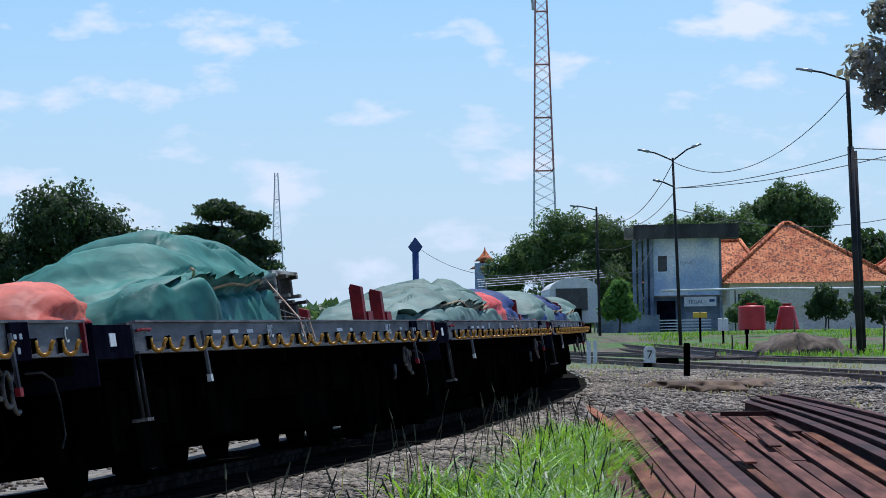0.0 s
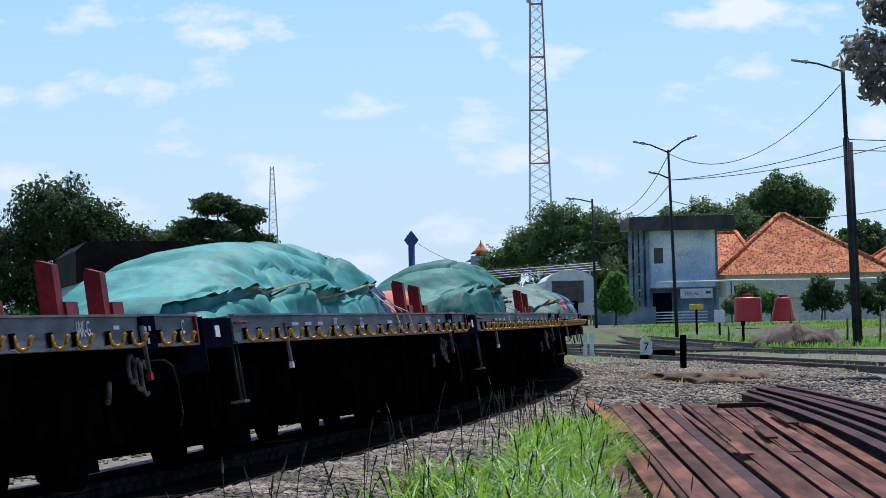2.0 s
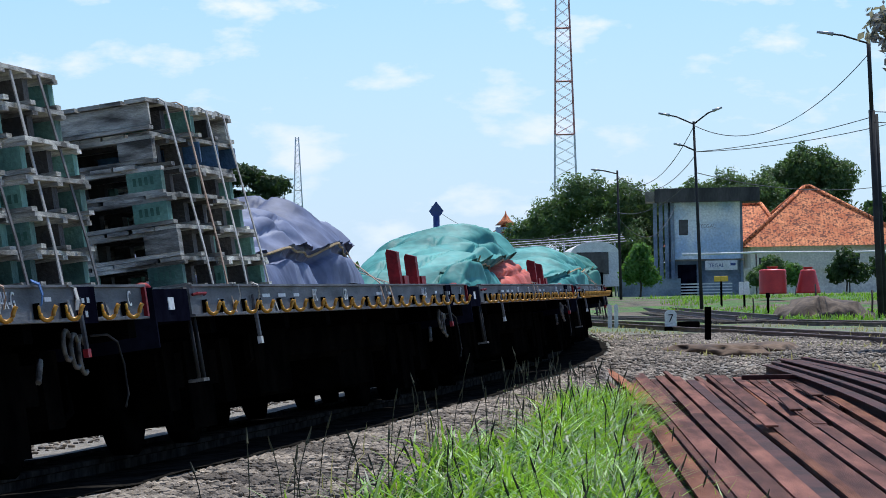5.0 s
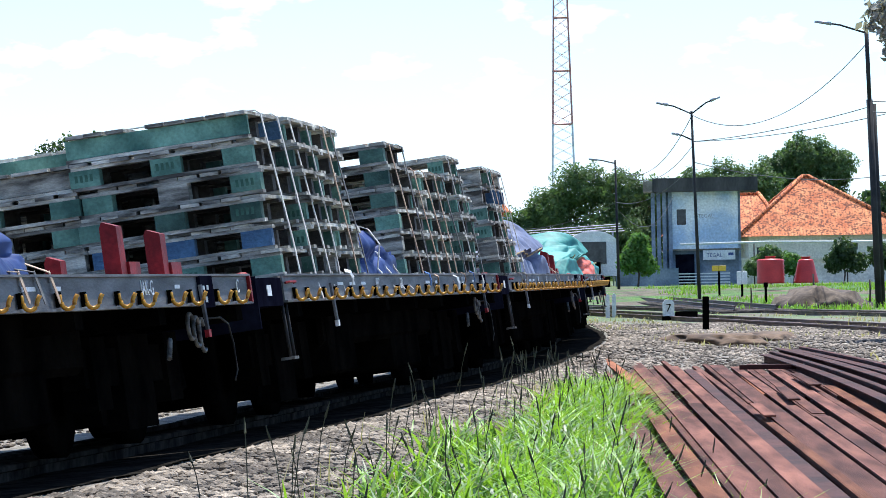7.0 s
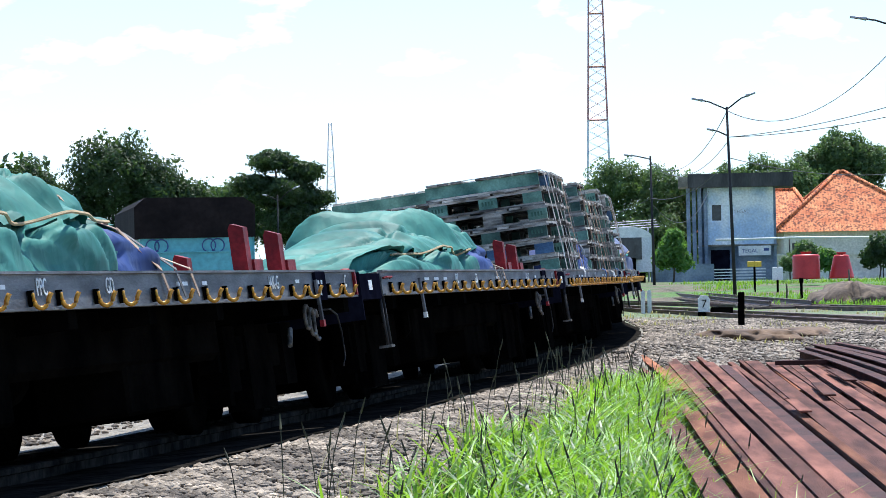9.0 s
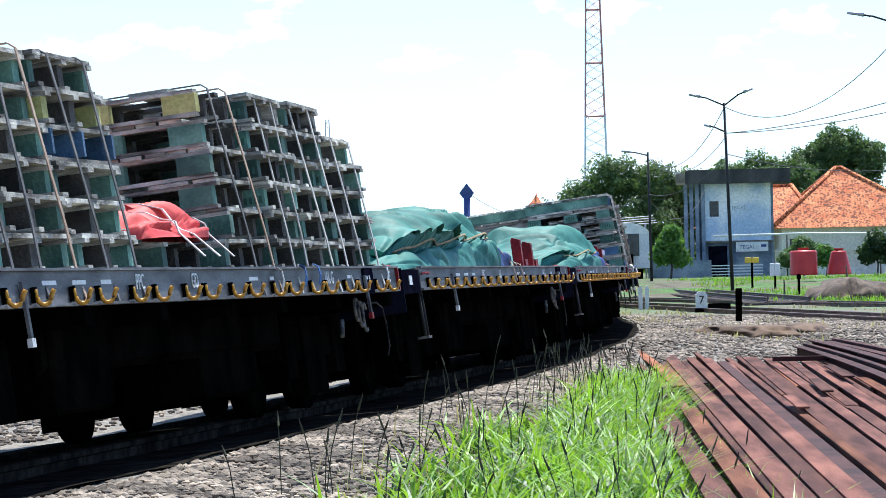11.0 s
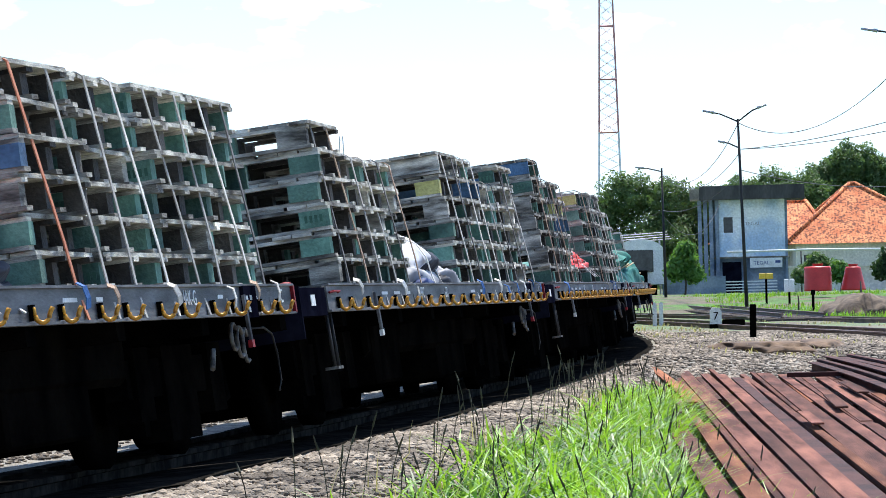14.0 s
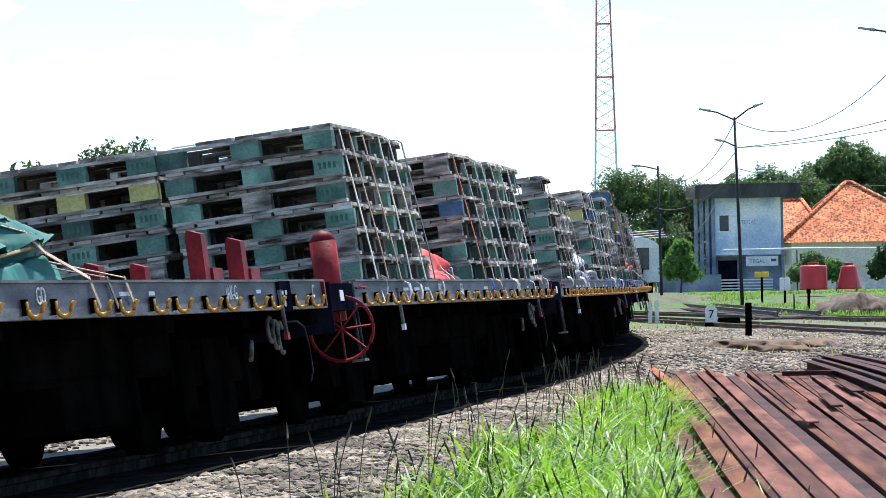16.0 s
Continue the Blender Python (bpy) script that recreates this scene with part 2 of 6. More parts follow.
M_VANROOF = mat("black_canvas_roof", (0.008, 0.007, 0.007), (0.02, 0.016, 0.015), 1.5, 0.9, 0, 0.3, 12, spec=0.08)
M_SIGN_Y = mat("yellow_sign_paint", (0.65, 0.42, 0.03), (0.75, 0.5, 0.05), 3, 0.6, 0, 0, 20)
M_SIGN_B = mat("blue_lettering", (0.03, 0.06, 0.2), (0.05, 0.08, 0.25), 3, 0.6, 0, 0, 20)
M_DOME = mat("hazy_blue_render", (0.25, 0.33, 0.48), (0.33, 0.40, 0.55), 0.4, 0.9, 0, 0, 5)
M_BARK = mat("bark", (0.05, 0.04, 0.03), (0.12, 0.09, 0.07), 3, 0.95, 0, 0.5, 20)
M_LEAF_D = leaf_mat("dark_tree_leaves", (0.020, 0.042, 0.014), (0.045, 0.085, 0.025))
M_LEAF_M = leaf_mat("mid_tree_leaves", (0.045, 0.09, 0.03), (0.10, 0.17, 0.055))
M_LEAF_L = leaf_mat("light_shrub_leaves", (0.05, 0.13, 0.02), (0.12, 0.24, 0.05))
M_LEAF_P = leaf_mat("pale_backed_leaves", (0.03, 0.045, 0.025), (0.30, 0.29, 0.27), 0.25)
M_GRASS = leaf_mat("fresh_grass_blades", (0.012, 0.065, 0.003), (0.24, 0.43, 0.04), 0.30, 0.8, 0.5)
# Short blades whose dark green carries the shade between the tall ones.
M_GRASS_SHADE = leaf_mat("gap_shade_grass_blades", (0.006, 0.03, 0.002), (0.025, 0.09, 0.007), 0.2, 0.5)
M_STRAW = leaf_mat("dry_grass_blades", (0.22, 0.19, 0.09), (0.42, 0.38, 0.2), 0.3, 0.4)
M_SEED = mat("dark_seed_stem", (0.03, 0.035, 0.02), (0.07, 0.07, 0.035), 4, 0.9, 0, 0, 30, island=0.4)


def tile_mat():
    m = mat("terracotta_roof_tiles", (0.52, 0.13, 0.04), (0.80, 0.29, 0.11), 1.1, 0.85, 0, 0, 9, stretch=(1, 1, 1))
    nd, lk = m.node_tree.nodes, m.node_tree.links
    b = nd["Principled BSDF"]
    tc = nd.new("ShaderNodeTexCoord")
    vo = nd.new("ShaderNodeTexVoronoi")
    vo.inputs["Scale"].default_value = 8.5
    lk.new(tc.outputs["Object"], vo.inputs["Vector"])
    rp = nd.new("ShaderNodeValToRGB")
    rp.color_ramp.elements[0].position, rp.color_ramp.elements[0].color = 0.22, (0.28, 0.24, 0.24, 1)
    rp.color_ramp.elements[1].position, rp.color_ramp.elements[1].color = 0.42, (1, 1, 1, 1)
    sep = nd.new("ShaderNodeSeparateColor")
    lk.new(vo.outputs["Color"], sep.inputs["Color"])
    lk.new(sep.outputs["Red"], rp.inputs["Fac"])
    mx = nd.new("ShaderNodeMix")
    mx.data_type, mx.blend_type = "RGBA", "MULTIPLY"
    mx.inputs["Factor"].default_value = 1.0
    old = b.inputs["Base Color"].links[0].from_socket
    lk.new(old, mx.inputs["A"])
    lk.new(rp.outputs["Color"], mx.inputs["B"])
    lk.new(mx.outputs["Result"], b.inputs["Base Color"])
    wv = nd.new("ShaderNodeTexWave")
    wv.inputs["Scale"].default_value, wv.bands_direction = 1.6, "X"
    lk.new(tc.outputs["Object"], wv.inputs["Vector"])
    bp = nd.new("ShaderNodeBump")
    bp.inputs["Strength"].default_value, bp.inputs["Distance"].default_value = 0.6, 0.05
    lk.new(wv.outputs["Fac"], bp.inputs["Height"])
    lk.new(bp.outputs["Normal"], b.inputs["Normal"])
    return m


M_TILE = tile_mat()


def ground_mat():
    """Grey gravel with straw litter near the line; dry soil and grass patches farther off."""
    m = bpy.data.materials.new("yard_ground")
    m.use_nodes = True
    nd, lk = m.node_tree.nodes, m.node_tree.links
    b = nd["Principled BSDF"]
    b.inputs["Roughness"].default_value = 0.95
    tc = nd.new("ShaderNodeTexCoord")

    def noise_ramp(scale, a, ca, c, cc, detail=6):
        n, r = nd.new("ShaderNodeTexNoise"), nd.new("ShaderNodeValToRGB")
        n.inputs["Scale"].default_value, n.inputs["Detail"].default_value = scale, detail
        lk.new(tc.outputs["Object"], n.inputs["Vector"])
        lk.new(n.outputs["Fac"], r.inputs["Fac"])
        r.color_ramp.elements[0].position, r.color_ramp.elements[0].color = a, (*ca, 1)
        r.color_ramp.elements[1].position, r.color_ramp.elements[1].color = c, (*cc, 1)
        return r.outputs["Color"]

    gravel = noise_ramp(14, 0.35, (0.10, 0.088, 0.07), 0.65, (0.31, 0.275, 0.225))
    soil = noise_ramp(1.3, 0.35, (0.06, 0.046, 0.03), 0.65, (0.17, 0.135, 0.085))
    grass = noise_ramp(2.2, 0.35, (0.03, 0.085, 0.01), 0.65, (0.09, 0.19, 0.025))
    patch = noise_ramp(0.22, 0.43, (0, 0, 0), 0.54, (1, 1, 1))
    sep, mr = nd.new("ShaderNodeSeparateXYZ"), nd.new("ShaderNodeMapRange")
    lk.new(tc.outputs["Object"], sep.inputs["Vector"])
    lk.new(sep.outputs["Y"], mr.inputs["Value"])
    mr.inputs["From Min"].default_value, mr.inputs["From Max"].default_value = 62, 108
    m1, m2 = nd.new("ShaderNodeMix"), nd.new("ShaderNodeMix")
    for mm in (m1, m2):
        mm.data_type = "RGBA"
    lk.new(patch, m1.inputs["Factor"])
    lk.new(soil, m1.inputs["A"])
    lk.new(grass, m1.inputs["B"])
    lk.new(mr.outputs["Result"], m2.inputs["Factor"])
    lk.new(gravel, m2.inputs["A"])
    lk.new(m1.outputs["Result"], m2.inputs["B"])
    lk.new(m2.outputs["Result"], b.inputs["Base Color"])
    n, bp = nd.new("ShaderNodeTexNoise"), nd.new("ShaderNodeBump")
    n.inputs["Scale"].default_value = 25
    lk.new(tc.outputs["Object"], n.inputs["Vector"])
    bp.inputs["Strength"].default_value, bp.inputs["Distance"].default_value = 0.8, 0.04
    lk.new(n.outputs["Fac"], bp.inputs["Height"])
    lk.new(bp.outputs["Normal"], b.inputs["Normal"])
    return m


M_GROUND = ground_mat()

# ---- mesh tools ----


def mesh_of(bm, *materials, smooth=False):
    me = bpy.data.meshes.new("m")
    if smooth:
        for f in bm.faces:
            f.smooth = True
    bm.to_mesh(me)
    bm.free()
    for m in materials:
        me.materials.append(m)
    return me


def part(name, bm, material, parent, label="", smooth=False):
    me = bm if isinstance(bm, bpy.types.Mesh) else mesh_of(bm, *(material if isinstance(material, (tuple, list)) else (material,)), smooth=smooth)
    ob = new(name, me)
    ob.parent = parent
    return tagged(ob, label)


def box(bm, x0, x1, y0, y1, z0, z1, slot=0, m=None):
    vs = [bm.verts.new((x, y, z)) for z in (z0, z1) for y in (y0, y1) for x in (x0, x1)]
    if m:
        for v in vs:
            v.co = m @ v.co
    for q in ((0, 2, 3, 1), (4, 5, 7, 6), (0, 1, 5, 4), (2, 6, 7, 3), (0, 4, 6, 2), (1, 3, 7, 5)):
        bm.faces.new([vs[i] for i in q]).material_index = slot
    return vs


def tube(bm, pts, r, sides=6, slot=0, r2=None):
    """A round bar through points, tapering from r to r2."""
    pts = [Vector(p) for p in pts]
    rings = []
    up = Vector((0.3, 0.2, 1)).normalized()
    for i, p in enumerate(pts):
        d = (pts[min(i + 1, len(pts) - 1)] - pts[max(i - 1, 0)]).normalized()
        a = d.cross(up if abs(d.dot(up)) < 0.95 else Vector((1, 0, 0))).normalized()
        b = d.cross(a)
        rr = r if r2 is None else r + (r2 - r) * i / (len(pts) - 1)
        rings.append([bm.verts.new(p + (a * math.cos(t) + b * math.sin(t)) * rr) for t in [2 * math.pi * k / sides for k in range(sides)]])
    for r0, r1 in zip(rings, rings[1:]):
        for k in range(sides):
            f = bm.faces.new((r0[k], r0[(k + 1) % sides], r1[(k + 1) % sides], r1[k]))
            f.material_index, f.smooth = slot, sides > 5
    for ring in (rings[0][::-1], rings[-1]):
        bm.faces.new(ring).material_index = slot


def lathe(bm, prof, sides=20, slot=0, at=(0, 0, 0), axis="z"):
    rings = []
    for r, h in prof:
        ring = []
        for k in range(sides):
            c, s = math.cos(2 * math.pi * k / sides) * r, math.sin(2 * math.pi * k / sides) * r
            co = {"z": (c, s, h), "x": (h, c, s), "y": (c, h, s)}[axis]
            ring.append(bm.verts.new(Vector(co) + Vector(at)))
        rings.append(ring)
    for r0, r1 in zip(rings, rings[1:]):
        for k in range(sides):
            f = bm.faces.new((r0[k], r0[(k + 1) % sides], r1[(k + 1) % sides], r1[k]))
            f.material_index, f.smooth = slot, True
    bm.faces.new(rings[0][::-1]).material_index = slot
    bm.faces.new(rings[-1]).material_index = slot


def prism(bm, prof, y0, y1, slot=0, m=None):
    """A cross-section of (x, z) points run along y."""
    a = [bm.verts.new((x, y0, z)) for x, z in prof]
    b = [bm.verts.new((x, y1, z)) for x, z in prof]
    if m:
        for v in a + b:
            v.co = m @ v.co
    k = len(prof)
    for i in range(k):
        bm.faces.new((a[i], a[(i + 1) % k], b[(i + 1) % k], b[i])).material_index = slot
    bm.faces.new(a[::-1]).material_index = slot
    bm.faces.new(b).material_index = slot


def lettering(text, size, material):
    """A flat mesh of the built-in font's letters, in the xz plane, facing -y."""
    cu = bpy.data.curves.new("t", "FONT")
    cu.body, cu.size, cu.align_x, cu.extrude = text, size, "CENTER", 0.002
    ob = bpy.data.objects.new("t", cu)
    scene.collection.objects.link(ob)
    me = bpy.data.meshes.new_from_object(ob.evaluated_get(bpy.context.evaluated_depsgraph_get()))
    bpy.data.objects.remove(ob)
    me.materials.clear()
    me.materials.append(material)
    me.transform(Matrix.Rotation(radians(90), 4, "X"))
    return me


def smoothstep(a, b, x):
    t = min(1, max(0, (x - a) / (b - a)))
    return t * t * (3 - 2 * t)


# ---- the line of the moving train: its near edge, s metres along ----
S_STEP = 0.1
S_GRID = np.arange(-150, 330, S_STEP)
S_IN = np.clip(S_GRID, 0, 75)
S_HEAD = 0.17142 - 0.00153 * S_IN - 0.00001 * S_IN ** 2
TX = np.cumsum(np.sin(S_HEAD)) * S_STEP
TY = np.cumsum(np.cos(S_HEAD)) * S_STEP
TX += -4.68774 - np.interp(0, S_GRID, TX)
TY -= np.interp(0, S_GRID, TY)


def on_track(s, lateral=0.0):
    h = float(np.interp(s, S_GRID, S_HEAD))
    return (float(np.interp(s, S_GRID, TX)) + lateral * math.cos(h), float(np.interp(s, S_GRID, TY)) - lateral * math.sin(h), h)


def track_x(y):
    return float(np.interp(y, TY, TX))


def ground_z(x, y):
    off = x - track_x(y)
    if off > -1.2:
        z = -0.05 - 0.33 * smoothstep(0.35, 2.3, off) + 0.085 * min(0.0, off)
    else:
        z = -0.152 - 0.1 * smoothstep(-1.2, -2.6, off) - 0.12 * smoothstep(-3.0, -5.0, off)
    z += (-0.10 - z) * smoothstep(48, 62, y) * smoothstep(0.5, 2.0, abs(off + 1.2))
    z += 0.5 * smoothstep(138, 170, y)
    # hollow in which the old rails lie
    z -= 0.12 * smoothstep(0.85, 1.1, x - 0.0227 * (y - 18)) * smoothstep(52, 47, y) * smoothstep(5.5, 4.5, x)
    return z + 0.03 * noise.noise(Vector((x * 0.5, y * 0.25, 0)))

# ---- ground, ballast, tracks ----


def build_ground():
    xs = sorted({*np.round(np.arange(-9, 15, 0.3), 2), *[s * 15 * 1.35 ** k for k in range(20) for s in (-1, 1)]})
    ys = sorted({*np.round(np.arange(6, 120, 0.5), 2), *np.arange(120, 260, 5), *[260 * 1.35 ** k for k in range(11)], *[-10 * 1.5 ** k for k in range(16)]})
    verts = [(x, y, ground_z(x, y)) for y in ys for x in xs]
    w = len(xs)
    faces = [(j * w + i, j * w + i + 1, (j + 1) * w + i + 1, (j + 1) * w + i) for j in range(len(ys) - 1) for i in range(w - 1)]
    me = bpy.data.meshes.new("ground")
    me.from_pydata(verts, [], faces)
    me.materials.append(M_GROUND)
    for p in me.polygons:
        p.use_smooth = True
    tagged(new("ground", me), "grey gravel yard with dry soil and grass patches", "ground", kind="structure")


def scatter_stones():
    """Loose ballast stones as one mesh."""
    rng = np.random.default_rng(4)
    ico = bmesh.new()
    bmesh.ops.create_icosphere(ico, subdivisions=1, radius=1)
    base = np.array([v.co for v in ico.verts])
    tris = np.array([[v.index for v in f.verts] for f in ico.faces])
    ico.free()
    spots = []
    for y0, y1, o0, o1, count in ((14, 26, 0.12, 2.4, 12000), (26, 40, 0.12, 3.0, 16000), (40, 80, 0.12, 4.5, 18000), (20, 60, -7.5, -2.7, 14000)):
        for _ in range(count):
            y = rng.uniform(y0, y1)
            spots.append((track_x(y) + rng.uniform(o0, o1), y))
    verts, faces = [], []
    for k, (x, y) in enumerate(spots):
        size = rng.uniform(0.012, 0.032) * (1.0 if y < 45 else 1.3)
        d = base * rng.uniform(0.75, 1.25, (len(base), 1)) * np.array([1.15, 1.0, 0.7]) * size
        a = rng.uniform(0, 6.28)
        r = np.array([[math.cos(a), -math.sin(a), 0], [math.sin(a), math.cos(a), 0], [0, 0, 1]])
        verts.append(d @ r.T + np.array([x, y, ground_z(x, y) + size * 0.25]))
        faces.append(tris + k * len(base))
    me = bpy.data.meshes.new("stones")
    me.from_pydata(np.concatenate(verts).tolist(), [], np.concatenate(faces).tolist())
    me.materials.append(M_STONE)
    tagged(new("ballast_stones", me), "loose grey crushed-stone ballast beside the track", "ballast", kind="stuff")


RAIL_PROF = [(-0.055, 0), (0.055, 0), (0.055, 0.012), (0.009, 0.028), (0.009, 0.092), (0.032, 0.102), (0.032, 0.126), (0.024, 0.13), (-0.024, 0.13), (-0.032, 0.126), (-0.032, 0.102), (-0.009, 0.092), (-0.009, 0.028), (-0.055, 0.012)]


def rail_along(name, pts, parent, material=None):
    """A rail swept along ground points."""
    bm = bmesh.new()
    rings = []
    for i, p in enumerate(pts):
        d = (Vector(pts[min(i + 1, len(pts) - 1)]) - Vector(pts[max(i - 1, 0)])).normalized()
        side = Vector((d.y, -d.x, 0)).normalized()
        rings.append([bm.verts.new(Vector(p) + side * x + Vector((0, 0, z))) for x, z in RAIL_PROF])
    k = len(RAIL_PROF)
    for a, b in zip(rings, rings[1:]):
        for i in range(k):
            bm.faces.new((a[i], a[(i + 1) % k], b[(i + 1) % k], b[i]))
    bm.faces.new(rings[0][::-1])
    bm.faces.new(rings[-1])
    return part(name, bm, material or M_RAIL, parent)


def build_track(label, line, gauge=1.067, top=0.06, pitch=0.65, step=3.0, sleepers=True, cant=0.0, rail_mat=None):
    """line: function of distance to (x, y, heading); length in metres."""
    fn, length = line
    ob = tagged(new("railway_track"), label, "track", kind="structure")
    for side in (-0.5, 0.5):
        pts = []
        for i in range(int(length / step) + 1):
            x, y, h = fn(i * step)
            pts.append((x + side * gauge * math.cos(h), y - side * gauge * math.sin(h), top - 0.13 + side * cant))
        rail_along("rail", pts, ob, rail_mat)
    if sleepers:
        bm = bmesh.new()
        box(bm, -1.0, 1.0, -0.11, 0.11, -0.14, 0.0)
        bmesh.ops.bevel(bm, geom=bm.edges[:], offset=0.012, segments=1, affect="EDGES")
        me = mesh_of(bm, M_SLEEPER)
        count = min(300, int(length / pitch))
        for i in range(count):
            x, y, h = fn(i * pitch)
            sl = part("sleeper", me, None, ob)
            sl.matrix_basis = pose(x, y, top - 0.135 + random.uniform(-0.01, 0.006), 0, -math.degrees(cant / gauge), -math.degrees(h) + random.uniform(-1.5, 1.5))
    return ob


def straight(x0, y0, x1, y1, bend=0.0):
    length = math.hypot(x1 - x0, y1 - y0)
    h = math.atan2(x1 - x0, y1 - y0)

    def fn(d):
        u = d / length
        o = bend * 4 * u * (1 - u)
        return x0 + (x1 - x0) * u + o * math.cos(h), y0 + (y1 - y0) * u - o * math.sin(h), h
    return fn, length


build_ground()
# Rails under the train take the bed's shade colour, not worn steel.
build_track("rails of the curved line under the train, darkened as in its shade", (lambda d: on_track(5 + d, -1.2), 170), top=-0.075, cant=0.134, rail_mat=M_BED_SHADE)
build_track("rusty siding rails crossing the stony yard", straight(10.2, 30, 2.6, 118), top=0.0)
build_track("rusty turnout rails beyond the siding", straight(13.5, 62, 3.2, 135), top=0.0)
build_track("far line leading to the coaches", straight(7.5, 100, 7.4, 260), top=0.12)
scatter_stones()


def shaded_track_bed():
    """Ballast between and beside the rails, its colour blackened to carry the train's shade."""
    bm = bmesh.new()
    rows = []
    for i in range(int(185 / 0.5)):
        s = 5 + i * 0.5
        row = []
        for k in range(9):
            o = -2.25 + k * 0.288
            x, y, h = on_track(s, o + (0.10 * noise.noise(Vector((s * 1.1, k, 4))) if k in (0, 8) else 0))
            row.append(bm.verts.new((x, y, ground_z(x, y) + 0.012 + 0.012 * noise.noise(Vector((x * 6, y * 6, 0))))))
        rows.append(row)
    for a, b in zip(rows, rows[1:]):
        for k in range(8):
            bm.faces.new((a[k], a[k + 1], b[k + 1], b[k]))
    tagged(new("shaded_track_bed", mesh_of(bm, M_BED_SHADE)), "ballast bed under the train, coloured near black as its shade", "track bed", kind="structure")


shaded_track_bed()


# ---- foreground: rail pile, grass, stone slab, posts ----


def scrap_rail(x, y, length, turn, z, flip, material, bend=0.0, scale=1.0):
    """One scrap rail, foot up (flip) or upright, on the pile."""
    bm = bmesh.new()
    prof = [(px * scale, (0.13 - pz if flip else pz) * scale) for px, pz in RAIL_PROF]
    if flip:
        prof = prof[::-1]
    n = 14
    rings = [[bm.verts.new((px + bend * (i / n) ** 2, length * i / n, pz)) for px, pz in prof] for i in range(n + 1)]
    k = len(prof)
    for a, b in zip(rings, rings[1:]):
        for i in range(k):
            bm.faces.new((a[i], a[(i + 1) % k], b[(i + 1) % k], b[i]))
    bm.faces.new(rings[0][::-1])
    bm.faces.new(rings[-1])
    ob = new("scrap_rail", mesh_of(bm, material))
    ob.matrix_basis = pose(x, y, z, 0, 0, turn)
    word = "upside down" if flip else "upright"
    return tagged(ob, f"rust-brown old steel rail lying {word} on the scrap pile", "rail", "scrap rails in the pile")


def pile_slope(x):
    """How far a rail of the fan runs sideways for each metre along."""
    return 0.0205 + 0.0185 * (x - 1.10)


def build_pile():
    rng = random.Random(7)
    # upper layer, fanned side by side from the grass edge
    x, i = 1.02, 0
    while x < 3.2:
        flip = i % 5 not in (2,)
        sc = rng.choice((0.95, 1.1, 1.3, 1.45)) if flip else rng.choice((0.95, 1.05))
        slope = pile_slope(x) + rng.uniform(-0.0016, 0.0016)
        cut = rng.uniform(23, 38) if i % 3 == 1 else None
        far = rng.uniform(43.0, 50.5)
        spans = [(15.0, far)] if cut is None else [(15.0, cut), (cut + 0.08, far)]
        for k, (y, y1) in enumerate(spans):
            top = -0.165 + rng.uniform(-0.014, 0.010) + (0.007 if i % 2 else -0.007) - (0.012 if not flip else 0) - 0.02 * k
            use = M_RUST_O if (i + 2 * k) % 6 == 1 else M_RUST_D if (i + k) % 9 == 6 else M_RUST
            scrap_rail(x + (y - 18) * slope, y, y1 - y, -math.degrees(math.atan(slope)) + rng.uniform(-0.1, 0.1), top - 0.13 * sc, flip, use, rng.uniform(-0.05, 0.05), sc)
        x += (0.112 * sc if flip else 0.074 * sc) + rng.choice((0.0, 0.0, 0.004, 0.014))
        i += 1
    # shorter rails that fill the widening fan at the far end
    for j in range(13):
        xx = 1.22 + j * 0.155
        y = rng.uniform(29, 36)
        slope = pile_slope(xx) + rng.uniform(-0.003, 0.003)
        scrap_rail(xx + 0.04 + (y - 18) * slope, y, rng.uniform(41.5, 48.5) - y, -math.degrees(math.atan(slope)), -0.30 + rng.uniform(-0.015, 0.02), j % 3 == 0, M_RUST_O if j % 5 == 0 else M_RUST, rng.uniform(-0.1, 0.06), rng.choice((0.9, 1.0)))
    # lower layer that carries the upper one
    for j in range(14):
        xx = 1.12 + j * 0.16
        scrap_rail(xx - 3 * pile_slope(xx), 15 + rng.uniform(0, 2), rng.uniform(25.5, 28), -math.degrees(pile_slope(xx)), -0.21 - 0.15, False, M_RUST_D)
    # loose ends that spill from the far corner beside the grass
    for xx, y, length, turn, z, flip, use, bend in ((1.22, 32.0, 12.0, -0.9, -0.28, True, M_RUST_O, -0.12), (1.30, 31.0, 13.6, -1.1, -0.26, True, M_RUST, -0.14), (1.40, 32.0, 14.0, -1.0, -0.24, False, M_RUST, -0.18), (1.52, 33.0, 14.5, -1.2, -0.24, True, M_RUST_O, -0.12), (1.40, 37.0, 8.0, 2.2, -0.24, False, M_RUST_D, -0.1)):
        scrap_rail(xx, y, length, turn, z, flip, use, bend, 1.0)
    # thin flat offcuts lying on the rails
    for xx, y, length, wd, turn in ((2.15, 27.5, 2.6, 0.09, -2.0), (2.62, 31.0, 3.4, 0.10, -2.9), (3.15, 35.0, 4.0, 0.11, -2.4)):
        bm = bmesh.new()
        box(bm, -wd / 2, wd / 2, 0, length, 0, 0.016)
        bmesh.ops.bevel(bm, geom=bm.edges[:], offset=0.004, segments=1, affect="EDGES")
        off = tagged(new("flat_offcut", mesh_of(bm, M_RUST)), "flat rust-brown steel offcut lying on the old rails", "steel bar", "flat steel offcuts")
        off.matrix_basis = pose(xx, y, -0.128, 0, 0, turn)
